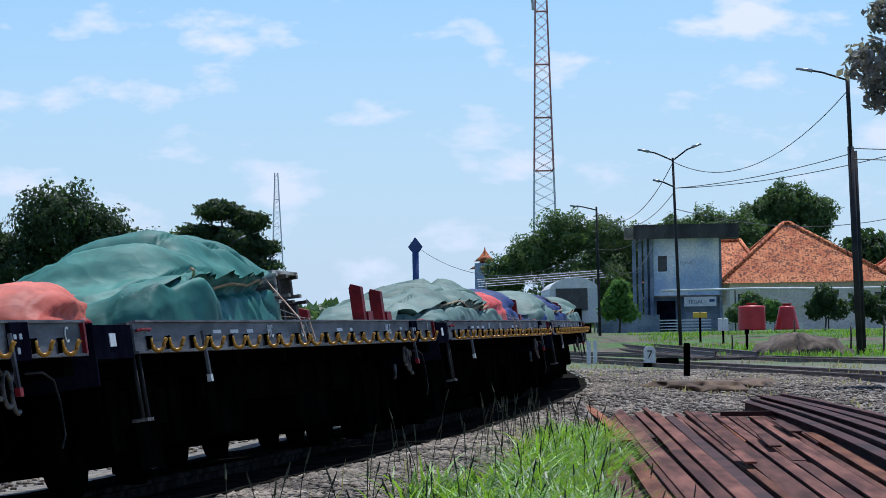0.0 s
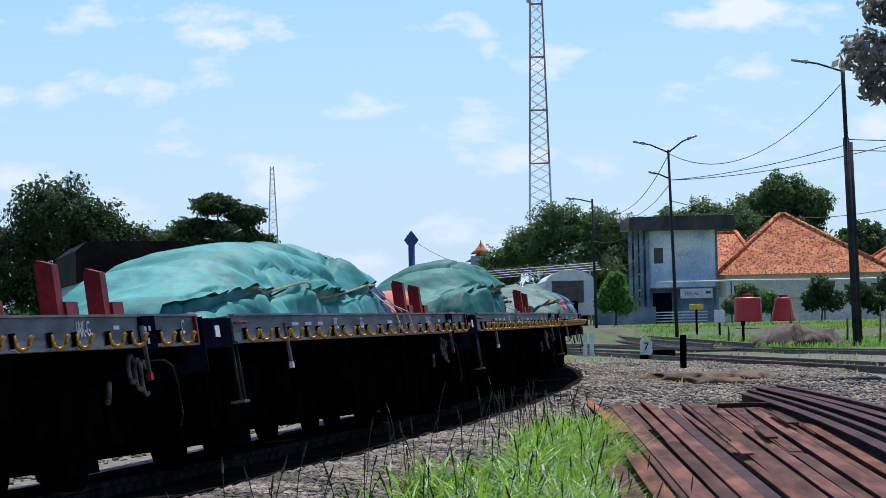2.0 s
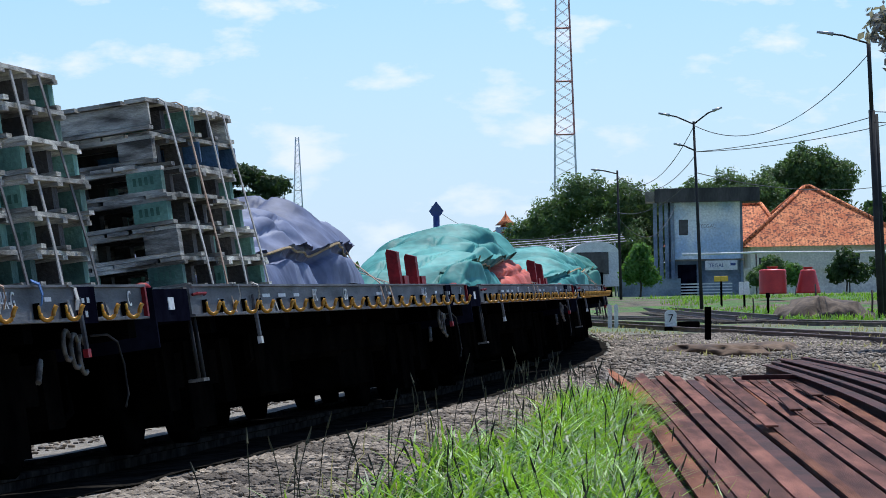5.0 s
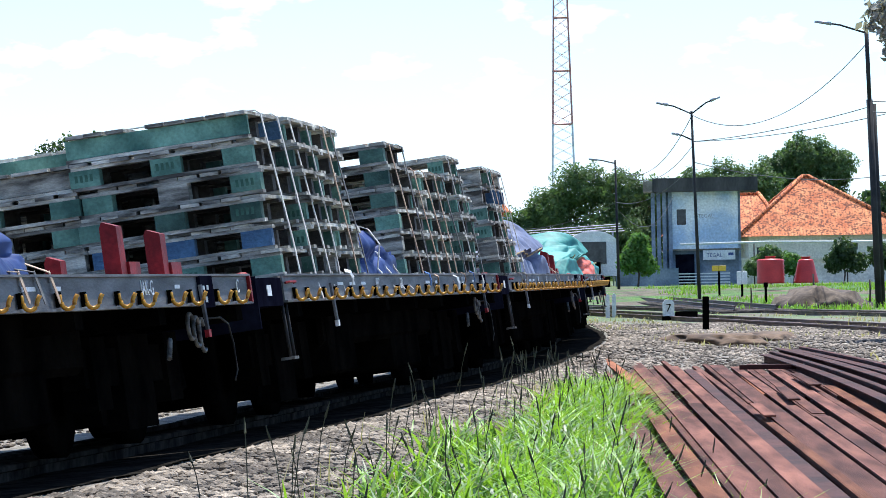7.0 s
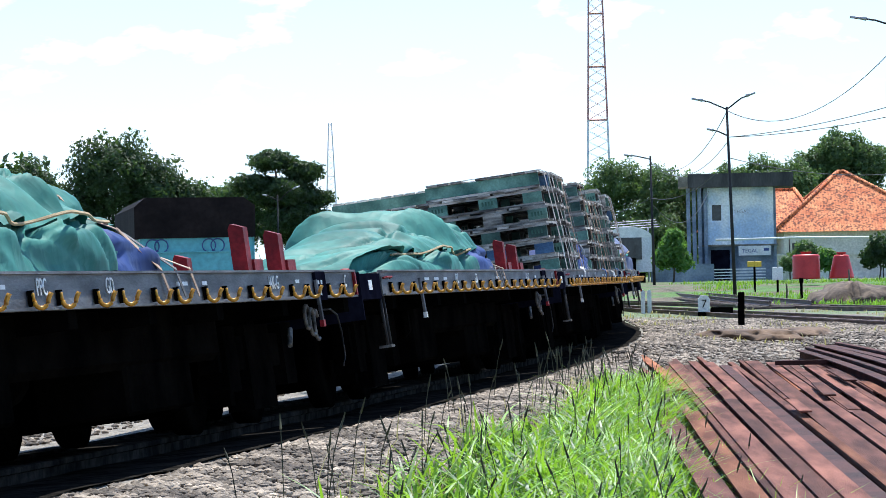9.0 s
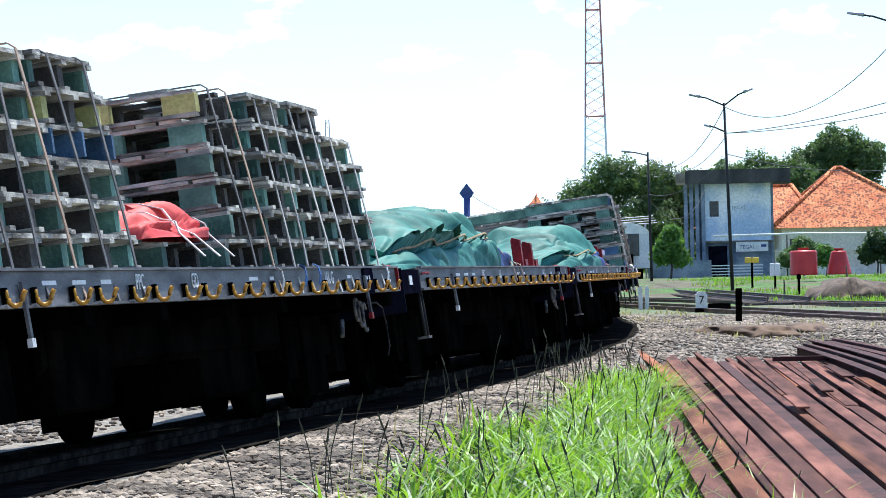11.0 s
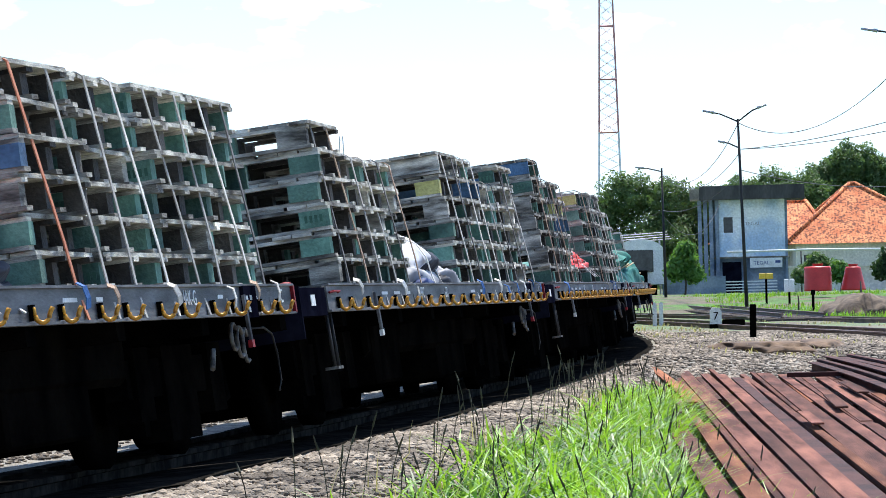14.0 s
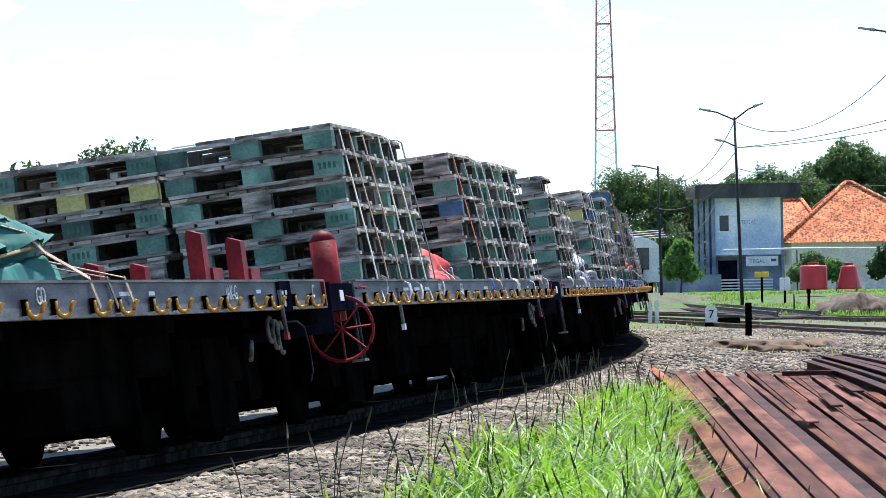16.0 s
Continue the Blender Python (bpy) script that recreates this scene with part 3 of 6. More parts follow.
    # bent dark rails beside the pile
    for k in range(6):
        scrap_rail(2.85 + k * 0.19, 22 + k * 0.7, 26 - k * 0.4, -3.2 + k * 0.12, -0.24 + 0.03 * (k % 3), k % 2 == 0, M_RUST_D, -0.6, 1.1)
    bm = bmesh.new()
    box(bm, -0.75, 0.75, -0.08, 0.08, 0, 0.05)
    ob = tagged(new("steel_bar", mesh_of(bm, M_RUST_D)), "dark rusty flat steel bar lying across the rails", "steel bar")
    ob.matrix_basis = pose(3.75, 42.5, -0.15, 0, 0, -3)


build_pile()


def blade_mesh(name, spots, h0, h1, w, material, label, category, lean=0.5, seed=1, seg=3):
    """Many bent tapering blades at (x, y) spots as one mesh."""
    rng = np.random.default_rng(seed)
    verts, faces = [], []
    for x, y in spots:
        h, a = rng.uniform(h0, h1) * (1 + 0.55 * noise.noise(Vector((x * 2.2, y * 1.1, 7)))), rng.uniform(0, 6.28)
        out = rng.uniform(0.1, lean) * h
        da, wa = np.array([math.cos(a), math.sin(a)]), a + 1.57 + rng.uniform(-0.5, 0.5)
        dw = np.array([math.cos(wa), math.sin(wa)]) * w * rng.uniform(0.7, 1.3)
        z0, base = ground_z(x, y), len(verts)
        droop = rng.uniform(0, 0.6)
        for k in range(seg + 1):
            u = k / seg
            c = np.array([x, y]) + da * out * u ** 2
            z = z0 + h * (u - droop * u ** 3)
            ww = dw * (1 - u) ** 0.7
            verts.append((c[0] - ww[0], c[1] - ww[1], z))
            verts.append((c[0] + ww[0], c[1] + ww[1], z))
        for k in range(seg):
            q = base + 2 * k
            faces.append((q, q + 1, q + 3, q + 2))
    me = bpy.data.meshes.new(name)
    me.from_pydata([tuple(map(float, v)) for v in verts], [], faces)
    me.materials.append(material)
    return tagged(new(name, me), label, category, kind="stuff")


def near_grass_spots(count, seed, edge=0.0):
    rng = np.random.default_rng(seed)
    out = []
    while len(out) < count:
        y = rng.uniform(16, 34.5)
        left = -0.78 + (y - 17) * 0.108 + 0.25 * noise.noise(Vector((0, y * 0.6, 3))) - edge
        right = 1.25 + (y - 18) * 0.012 + 0.24 * smoothstep(27, 20, y)
        x = rng.uniform(left, right)
        dens = min(1, max(0.05, (x - left) / 0.5))
        dens *= 0.45 + 0.55 * smoothstep(-0.25, 0.15, noise.noise(Vector((x * 2.6, y * 1.3, 11))))
        if rng.uniform() < dens:
            out.append((x, y))
    return out


blade_mesh("grass", near_grass_spots(10500, 1), 0.11, 0.33, 0.0125, M_GRASS, "bright green tall grass beside the ballast", "grass", 1.9, 2, 5)
blade_mesh("grass_undergrowth", near_grass_spots(9000, 21), 0.05, 0.17, 0.012, M_GRASS_SHADE, "dense short green grass under the tall blades, darkened as their shade", "grass", 1.2, 22, 2)
blade_mesh("dry_grass", near_grass_spots(1500, 3, 0.3), 0.10, 0.28, 0.004, M_STRAW, "dry straw stems in the green grass", "grass", 1.0, 4)


def edge_grass_spots(count, seed):
    """Along the near edge of the rail pile, thinning away from the camera."""
    rng = np.random.default_rng(seed)
    out = []
    for _ in range(count):
        y = 16 + 20 * rng.uniform(0, 1) ** 1.3
        out.append((1.12 + 0.0227 * (y - 18) + 0.2 * smoothstep(27, 20, y) + rng.uniform(-0.16, 0.16 * (1 - (y - 16) / 22)) * rng.uniform(0.3, 1.0), y))
    return out


blade_mesh("edge_grass", edge_grass_spots(1300, 31), 0.22, 0.38, 0.0125, M_GRASS, "bright green tall grass leaning over the edge of the rail pile", "grass", 1.3, 32, 4)


def build_seed_stems():
    rng = np.random.default_rng(9)
    bm = bmesh.new()
    for x, y in near_grass_spots(150, 6, 0.7):
        z, h = ground_z(x, y), rng.uniform(0.26, 0.46)
        dx, dy = rng.uniform(-0.10, 0.10), rng.uniform(-0.1, 0.1)
        tube(bm, [(x, y, z), (x + dx * 0.4, y + dy * 0.4, z + h * 0.6), (x + dx * 0.7, y + dy * 0.7, z + h * 0.82)], 0.003, 3)
        tube(bm, [(x + dx * 0.7, y + dy * 0.7, z + h * 0.82), (x + dx * 0.9, y + dy, z + h * 0.93), (x + dx, y + dy, z + h)], 0.0065, 5, r2=0.0025)
    tagged(new("grass_seed_heads", mesh_of(bm, M_SEED)), "dark seed heads on thin stems above the grass", "grass", kind="stuff")


build_seed_stems()


def far_grass():
    rng = np.random.default_rng(12)
    spots = [(rng.uniform(7, 30), rng.uniform(104, 172)) for _ in range(26000)]
    spots = [s for s in spots if noise.noise(Vector((s[0] * 0.22, s[1] * 0.09, 1))) > -0.1 and s[0] > 6.2 + (s[1] - 104) * 0.02]
    blade_mesh("yard_grass", spots, 0.06, 0.26, 0.02, M_GRASS, "green grass on the far yard", "grass", 0.6, 13, 2)
    spots = [(rng.uniform(2.6, 9), rng.uniform(52, 100)) for _ in range(2600)]
    spots = [s for s in spots if noise.noise(Vector((s[0] * 0.9, s[1] * 0.2, 5))) > 0.12]
    blade_mesh("yard_weeds", spots, 0.04, 0.14, 0.016, M_STRAW, "dry low weeds among the stones", "weeds", 0.9, 14, 2)


far_grass()


def lump(name, sx, sy, sz, material, label, category, at, seed, turn=0, flat=0.0, rough=0.0):
    bm = bmesh.new()
    bmesh.ops.create_icosphere(bm, subdivisions=4, radius=1)
    for v in bm.verts:
        n = noise.fractal(v.co * 1.6 + Vector((seed * 7.1, 0, 0)), 1.0, 2.0, 4)
        v.co = v.co * (1 + 0.25 * n + rough * noise.fractal(v.co * 6 + Vector((0, seed, 0)), 1.0, 2.0, 3))
        v.co.z = min(v.co.z, 1 - flat) if flat else v.co.z - 0.35 * min(1, v.co.x ** 2 + v.co.y ** 2)
        v.co = Vector((v.co.x * sx, v.co.y * sy, v.co.z * sz))
    ob = tagged(new(name, mesh_of(bm, material, smooth=True)), label, category)
    ob.matrix_basis = pose(*at, 0, 0, turn)
    return ob


lump("stone_slab", 0.75, 1.3, 0.2, M_SLAB, "long weathered brown concrete block lying in the gravel", "stone slab", (3.75, 58.5, -0.13), 3, 6, 0.3)
lump("stone_slab", 0.42, 1.6, 0.15, M_SLAB, "long weathered brown concrete block lying in the gravel", "stone slab", (4.75, 60.5, -0.12), 5, -4, 0.25)
lump("soil_mound", 1.7, 3.4, 0.95, mat("dug_soil", (0.055, 0.038, 0.026), (0.17, 0.125, 0.085), 2, 0.95, 0, 0.6, 8), "heap of dug brown soil in the grass", "soil mound", (10.6, 115, -0.38), 8, rough=0.2)


def stub_post():
    bm = bmesh.new()
    box(bm, -0.055, 0.055, -0.055, 0.055, -0.1, 0.62)
    bmesh.ops.bevel(bm, geom=bm.edges[:], offset=0.012, segments=1, affect="EDGES")
    ob = tagged(new("stub_post", mesh_of(bm, M_DARK)), "short black post standing in the gravel", "post")
    ob.matrix_basis = pose(4.35, 70, -0.1, 0, 0.6, 3)


def marker_post():
    ob = tagged(new("marker_post"), "white concrete marker with a black 7 beside the track", "marker")
    ob.matrix_basis = pose(4.62, 87.8, -0.1)
    bm = bmesh.new()
    prism(bm, [(-0.13, 0.1), (0.13, 0.1), (0.13, 0.40), (0.07, 0.47), (-0.07, 0.47), (-0.13, 0.40)], -0.08, 0.08)
    part("block", bm, M_WHITE, ob)
    bm = bmesh.new()
    box(bm, -0.14, 0.14, -0.09, 0.09, 0, 0.1)
    part("base", bm, M_DARK, ob, "black painted base")
    num = part("numeral", lettering("7", 0.26, M_DARK), None, ob, "black numeral 7")
    num.location = (0, -0.086, 0.2)
    bm = bmesh.new()
    box(bm, -0.25, 0.25, -0.14, 0.14, 0, 0.2)
    bmesh.ops.bevel(bm, geom=bm.edges[:], offset=0.02, segments=1, affect="EDGES")
    ob = tagged(new("equipment_box", mesh_of(bm, M_DARK)), "low dark steel box beside the marker", "box")
    ob.matrix_basis = pose(5.05, 88.3, -0.1)


def white_post(x, y, h=0.55):
    bm = bmesh.new()
    prism(bm, [(-0.05, -0.1), (0.05, -0.1), (0.05, h), (0, h + 0.05), (-0.05, h)], -0.05, 0.05)
    ob = tagged(new("white_post", mesh_of(bm, M_WHITE)), "small white painted wooden post beside the rails", "post", "white posts")
    ob.matrix_basis = pose(x, y, ground_z(x, y))


stub_post()
marker_post()
for px_, py_ in ((3.55, 96), (3.75, 97), (12.9, 120), (13.4, 116)):
    white_post(px_, py_)


# ---- lamp posts, wires, towers ----


def lamp_post(x, y, z, h, arms, lean=0.0, r=0.07, joint=0.0):
    ob = tagged(new("lamp_post"), "tall dark steel lamp post with curved arms", "street lamp", "lamp posts")
    ob.matrix_basis = pose(x, y, z, 0, lean, 0)
    bm = bmesh.new()
    if joint:
        tube(bm, [(0, 0, -0.2), (0, 0, joint)], r * 1.25, 10)
        tube(bm, [(0, 0, joint - 0.05), (0, 0, h)], r * 0.8, 8)
    else:
        tube(bm, [(0, 0, -0.2), (0, 0, h * 0.5), (0, 0, h)], r, 8, r2=r * 0.6)
    part("pole", bm, M_POLE, ob)
    for dx, dz, z0 in arms:
        bm = bmesh.new()
        tube(bm, [(0, 0, z0), (dx * 0.5, 0, z0 + dz * 0.75), (dx * 0.72, 0, z0 + dz * 0.92)], 0.028, 6)
        part("arm", bm, M_POLE, ob)
        bm = bmesh.new()
        tube(bm, [(dx * 0.68, 0, z0 + dz * 0.9), (dx * 0.8, 0, z0 + dz), (dx, 0, z0 + dz * 1.12)], 0.06, 8, r2=0.035)
        part("lamp_head", bm, M_LAMP, ob, "grey metal lamp head")
    return ob


lamp_post(8.5, 140, -0.1, 6.95, ((-1.25, 0.4, 6.85), (1.05, 0.5, 6.85), (-0.75, 0.25, 5.9)), -1.4)
lamp_post(6.8, 170, 0.2, 5.85, ((-1.15, 0.2, 5.7),), -0.6)
lamp_post(11.74, 110, -0.1, 8.0, ((-1.45, 0.35, 7.78),), -1.5, 0.075, 5.9)
lamp_post(-12.7, 225, 0.3, 5.6, ((-0.9, 0.3, 5.3), (1.3, 0.8, 5.2)), 0)
bm = bmesh.new()
tube(bm, [(0, 0, -0.2), (0, 0, 5.8)], 0.055, 10)
tagged(new("utility_pole", mesh_of(bm, M_POLE)), "dark steel utility pole beside the lamp post", "pole").matrix_basis = pose(11.93, 110.5, -0.1, 0, -1.6, 0)


def cable(a, b, sag, r=0.014):
    a, b = Vector(a), Vector(b)
    bm = bmesh.new()
    tube(bm, [a.lerp(b, i / 18) - Vector((0, 0, sag * 4 * (i / 18) * (1 - i / 18))) for i in range(19)], r, 4)
    tagged(new("cable", mesh_of(bm, M_CABLE)), "thin black overhead cable sagging between poles", "cable", "overhead cables")


cable((8.35, 140, 6.7), (11.55, 110, 7.4), 1.15)
cable((8.35, 140, 5.75), (11.6, 110, 5.6), 0.15)
cable((8.35, 140, 5.75), (14.5, 110, 6.0), 0.3)
cable((8.4, 140, 5.0), (22, 160, 6.1), 1.0)
cable((11.6, 110, 5.75), (20, 100, 5.9), 0.3)
cable((11.6, 110, 5.45), (20, 100, 5.6), 0.3)
cable((8.35, 140, 6.7), (6.75, 170, 5.8), 1.1)
cable((8.35, 140, 5.6), (6.75, 170, 5.75), 0.9)
cable((8.35, 140, 4.9), (6.75, 170, 4.2), 0.5)
cable((6.75, 170, 4.2), (-2, 240, 6.2), 1.6)
cable((6.75, 170, 4.0), (12.2, 224, 5.6), 1.3)


def lattice_tower(x, y, z, h, w0, w1, levels, name_label, r, red_white=True):
    ob = tagged(new("lattice_tower"), name_label, "radio tower")
    ob.matrix_basis = pose(x, y, z)
    for lv in range(levels):
        bm = bmesh.new()
        u0, u1 = lv / levels, (lv + 1) / levels
        n = 5
        for k in range(n):
            a, b = u0 + (u1 - u0) * k / n, u0 + (u1 - u0) * (k + 1) / n
            wa, wb = w0 + (w1 - w0) * a, w0 + (w1 - w0) * b
            ca = [Vector((sx * wa / 2, sy * wa / 2, a * h)) for sx, sy in ((-1, -1), (1, -1), (1, 1), (-1, 1))]
            cb = [Vector((sx * wb / 2, sy * wb / 2, b * h)) for sx, sy in ((-1, -1), (1, -1), (1, 1), (-1, 1))]
            for i in range(4):
                tube(bm, [ca[i], cb[i]], r * 1.05, 4)
                tube(bm, [ca[i], cb[(i + 1) % 4]], r * 0.27, 3)
                tube(bm, [ca[(i + 1) % 4], cb[i]], r * 0.27, 3)
                if k == 0:
                    tube(bm, [ca[i], ca[(i + 1) % 4]], r * 0.9, 3)
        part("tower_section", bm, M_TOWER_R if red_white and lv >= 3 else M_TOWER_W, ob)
    return ob


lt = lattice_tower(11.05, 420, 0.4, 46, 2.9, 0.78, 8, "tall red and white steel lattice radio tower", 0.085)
for dz, dx in ((34.6, -0.9), (35.4, -0.95)):
    bm = bmesh.new()
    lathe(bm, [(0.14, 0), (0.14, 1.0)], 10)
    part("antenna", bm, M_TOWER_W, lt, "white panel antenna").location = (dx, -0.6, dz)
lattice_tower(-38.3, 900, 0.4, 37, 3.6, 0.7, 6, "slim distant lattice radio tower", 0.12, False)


def diamond_signal():
    ob = tagged(new("signal_post"), "dark signal post with a diamond-shaped top board", "railway signal")
    ob.matrix_basis = pose(-1.42, 200, 0.3)
    bm = bmesh.new()
    tube(bm, [(0, 0, 0), (0, 0, 4.5)], 0.17, 8)
    part("post", bm, M_SIGN_B, ob)
    bm = bmesh.new()
    prism(bm, [(-0.38, 4.75), (-0.2, 4.5), (0.2, 4.5), (0.38, 4.75), (0, 5.25)], -0.05, 0.05)
    part("diamond_board", bm, M_SIGN_B, ob, "dark blue diamond board")


diamond_signal()


# ---- hut, house, tanks, walls ----


def wall_open(bm, x0, x1, z0, z1, y0, y1, holes):
    """A wall along x with rectangular holes (hx0, hx1, hz0, hz1) through it."""
    xs = sorted({x0, x1, *[h[0] for h in holes], *[h[1] for h in holes]})
    zs = sorted({z0, z1, *[h[2] for h in holes], *[h[3] for h in holes]})
    grid = {}

    def vert(i, k, y):
        if (i, k, y) not in grid:
            grid[i, k, y] = bm.verts.new((xs[i], y, zs[k]))
        return grid[i, k, y]

    def solid(i, k):
        if not (0 <= i < len(xs) - 1 and 0 <= k < len(zs) - 1):
            return False
        mx, mz = (xs[i] + xs[i + 1]) / 2, (zs[k] + zs[k + 1]) / 2
        return not any(h[0] <= mx <= h[1] and h[2] <= mz <= h[3] for h in holes)

    for i in range(len(xs) - 1):
        for k in range(len(zs) - 1):
            if not solid(i, k):
                continue
            a, b, c, d = (i, k), (i + 1, k), (i + 1, k + 1), (i, k + 1)
            bm.faces.new([vert(*q, y0) for q in (a, b, c, d)])
            bm.faces.new([vert(*q, y1) for q in (d, c, b, a)])
            for p, q, ni, nk in ((a, b, i, k - 1), (b, c, i + 1, k), (c, d, i, k + 1), (d, a, i - 1, k)):
                if not solid(ni, nk):
                    bm.faces.new((vert(*q, y0), vert(*p, y0), vert(*p, y1), vert(*q, y1)))


def hut():
    ob = tagged(new("signal_hut"), "two-storey pale plaster signal hut with a flat dark concrete roof", "building")
    ob.matrix_basis = pose(12.0, 225, 0.3, 0, 0, -3)
    bm = bmesh.new()
    wall_open(bm, 0, 3.95, 2.2, 5.5, 0, 0.2, [(0.42, 0.95, 3.6, 4.5)])
    part("front_wall", bm, M_HUT, ob, "pale plaster wall stained blue-grey")
    bm = bmesh.new()
    wall_open(bm, 0, 3.95, 0, 2.2, 0.35, 0.5, [(0.3, 1.4, 0.1, 1.9)])
    part("lower_wall", bm, M_HUT_SHADE, ob)
    bm = bmesh.new()
    box(bm, 0.42, 0.95, 0.12, 0.16, 3.6, 4.5)
    part("window", bm, M_GLASSD, ob, "dark window pane")
    bm = bmesh.new()
    box(bm, 0.3, 1.4, 0.42, 0.46, 0.1, 1.9)
    part("door", bm, M_NAVY, ob)
    for a, b, c, d in ((-0.2, 0, 0.2, 4.0), (0, 3.95, 3.9, 4.1), (3.95, 4.1, 0.2, 4.1)):
        bm = bmesh.new()
        box(bm, a, b, c, d, 0, 5.5)
        part("side_wall", bm, M_HUT_SHADE, ob)
    bm = bmesh.new()
    box(bm, -0.5, 4.2, 0.02, 4.1, 2.1, 2.2)
    part("floor_slab", bm, M_CONC, ob)
    for x in (-0.95, -0.62, -0.3, 0.05):
        bm = bmesh.new()
        box(bm, x - 0.11, x + 0.11, -0.1, 0.3, 0, 5.5)
        part("pilaster", bm, M_HUT_SHADE, ob)
    bm = bmesh.new()
    box(bm, -0.95, 5.1, -0.9, 4.8, 5.5, 5.62)
    box(bm, -0.95, 5.1, -0.9, -0.75, 5.62, 6.3)
    box(bm, -0.95, 5.1, 4.65, 4.8, 5.62, 6.3)
    box(bm, -0.95, -0.8, -0.75, 4.65, 5.62, 6.3)
    box(bm, 4.95, 5.1, -0.75, 4.65, 5.62, 6.3)
    part("roof", bm, M_ROOFCONC, ob, "flat dark mossy concrete roof with deep fascia")
    bm = bmesh.new()
    box(bm, -1.5, -0.96, -0.9, 4.0, 5.55, 6.15)
    part("roof_edge", bm, M_CONC, ob)
    bm = bmesh.new()
    box(bm, 1.9, 3.75, -0.25, -0.2, 1.55, 2.1)
    board = part("name_board", bm, M_WHITE, ob, "white station name board")
    for dx, txt, size in ((2.55, "TEGAL", 0.30),):
        part("letters", lettering(txt, size, M_SIGN_B), None, board, "blue letters").location = (dx, -0.258, 1.72)
    bm = bmesh.new()
    box(bm, 3.35, 3.65, -0.26, -0.252, 1.8, 1.95)
    part("emblem", bm, M_SIGN_B, board)
    part("letters", lettering("TEGAL", 0.30, M_LAMP), None, ob, "faded letters").location = (2.1, -0.004, 4.0)
    # stair and handrails in front
    for k in range(5):
        bm = bmesh.new()
        box(bm, 0.2, 3.4, -2.6 + k * 0.02, -2.52 + k * 0.02, 0.05 + k * 0.17, 0.12 + k * 0.17)
        part("fence_rail", bm, M_WHITE, ob)


hut()


def house():
    ob = tagged(new("house"), "low cream house with a large terracotta hipped roof", "house")
    ob.matrix_basis = pose(17.7, 250, 0.3, 0, 0, 0)
    bm = bmesh.new()
    wall_open(bm, 0.7, 21, 0, 3.3, 0, 0.25, [(6.2, 7.7, 2.2, 2.65), (1.2, 2.2, 1.0, 2.4), (10, 11.2, 0.9, 2.4)])
    box(bm, 0.7, 0.95, 0.25, 11, 0, 3.3)
    box(bm, 20.75, 21, 0.25, 11, 0, 3.3)
    box(bm, 0.95, 20.75, 10.75, 11, 0, 3.3)
    part("wall", bm, M_PLASTER, ob)
    for a, b, c, d in ((6.2, 7.7, 2.2, 2.65), (1.2, 2.2, 1.0, 2.4), (10, 11.2, 0.9, 2.4)):
        bm = bmesh.new()
        box(bm, a, b, 0.12, 0.16, c, d)
        part("window", bm, M_GLASSD, ob)

    def hip(x0, x1, y0, y1, ze, zr, xa, xb):
        bm = bmesh.new()
        ym = (y0 + y1) / 2
        lo = [bm.verts.new(p) for p in ((x0, y0, ze), (x1, y0, ze), (x1, y1, ze), (x0, y1, ze))]
        hi = [bm.verts.new(p) for p in ((xa, ym, zr), (xb, ym, zr))]
        bm.faces.new((lo[0], lo[1], hi[1], hi[0]))
        bm.faces.new((lo[2], lo[3], hi[0], hi[1]))
        bm.faces.new((lo[3], lo[0], hi[0]))
        bm.faces.new((lo[1], lo[2], hi[1]))
        bm.faces.new(lo[::-1])
        part("roof", bm, M_TILE, ob, "weathered terracotta tile roof")
        bm = bmesh.new()
        for a, b in ((lo_, hi_) for lo_, hi_ in (((x0, y0, ze), (xa, ym, zr)), ((x1, y0, ze), (xb, ym, zr)), ((xa, ym, zr), (xb, ym, zr)), ((x0, y1, ze), (xa, ym, zr)))):
            tube(bm, [Vector(a) + Vector((0, 0, 0.03)), Vector(b) + Vector((0, 0, 0.05))], 0.13, 6)
        part("ridge_tiles", bm, M_TILE, ob)
    hip(0.0, 11.6, -0.7, 9.5, 3.1, 7.0, 4.6, 5.0)
    hip(-4.5, 3.5, 3.0, 13, 3.3, 6.0, -1.5, 2.0)
    hip(9.5, 22, 1.0, 12, 3.0, 5.4, 13, 18)
    # terrace and low boundary wall in front
    bm = bmesh.new()
    box(bm, -0.5, 16, -6.2, -6.0, 0, 1.5)
    box(bm, -0.7, 16.2, -6.35, -5.85, 1.5, 1.62)
    wall = tagged(new("boundary_wall", mesh_of(bm, M_PLASTER)), "low pale plaster boundary wall with a coping", "wall", kind="structure")
    wall.matrix_basis = pose(17.0, 236, 0.3)
    bm = bmesh.new()
    box(bm, 0, 3.6, 0, 0.2, 0, 1.1)
    low = tagged(new("boundary_wall", mesh_of(bm, M_HUT_SHADE)), "low grey-blue wall beside the hut", "wall", kind="structure")
    low.matrix_basis = pose(8.7, 222, 0.3)


house()


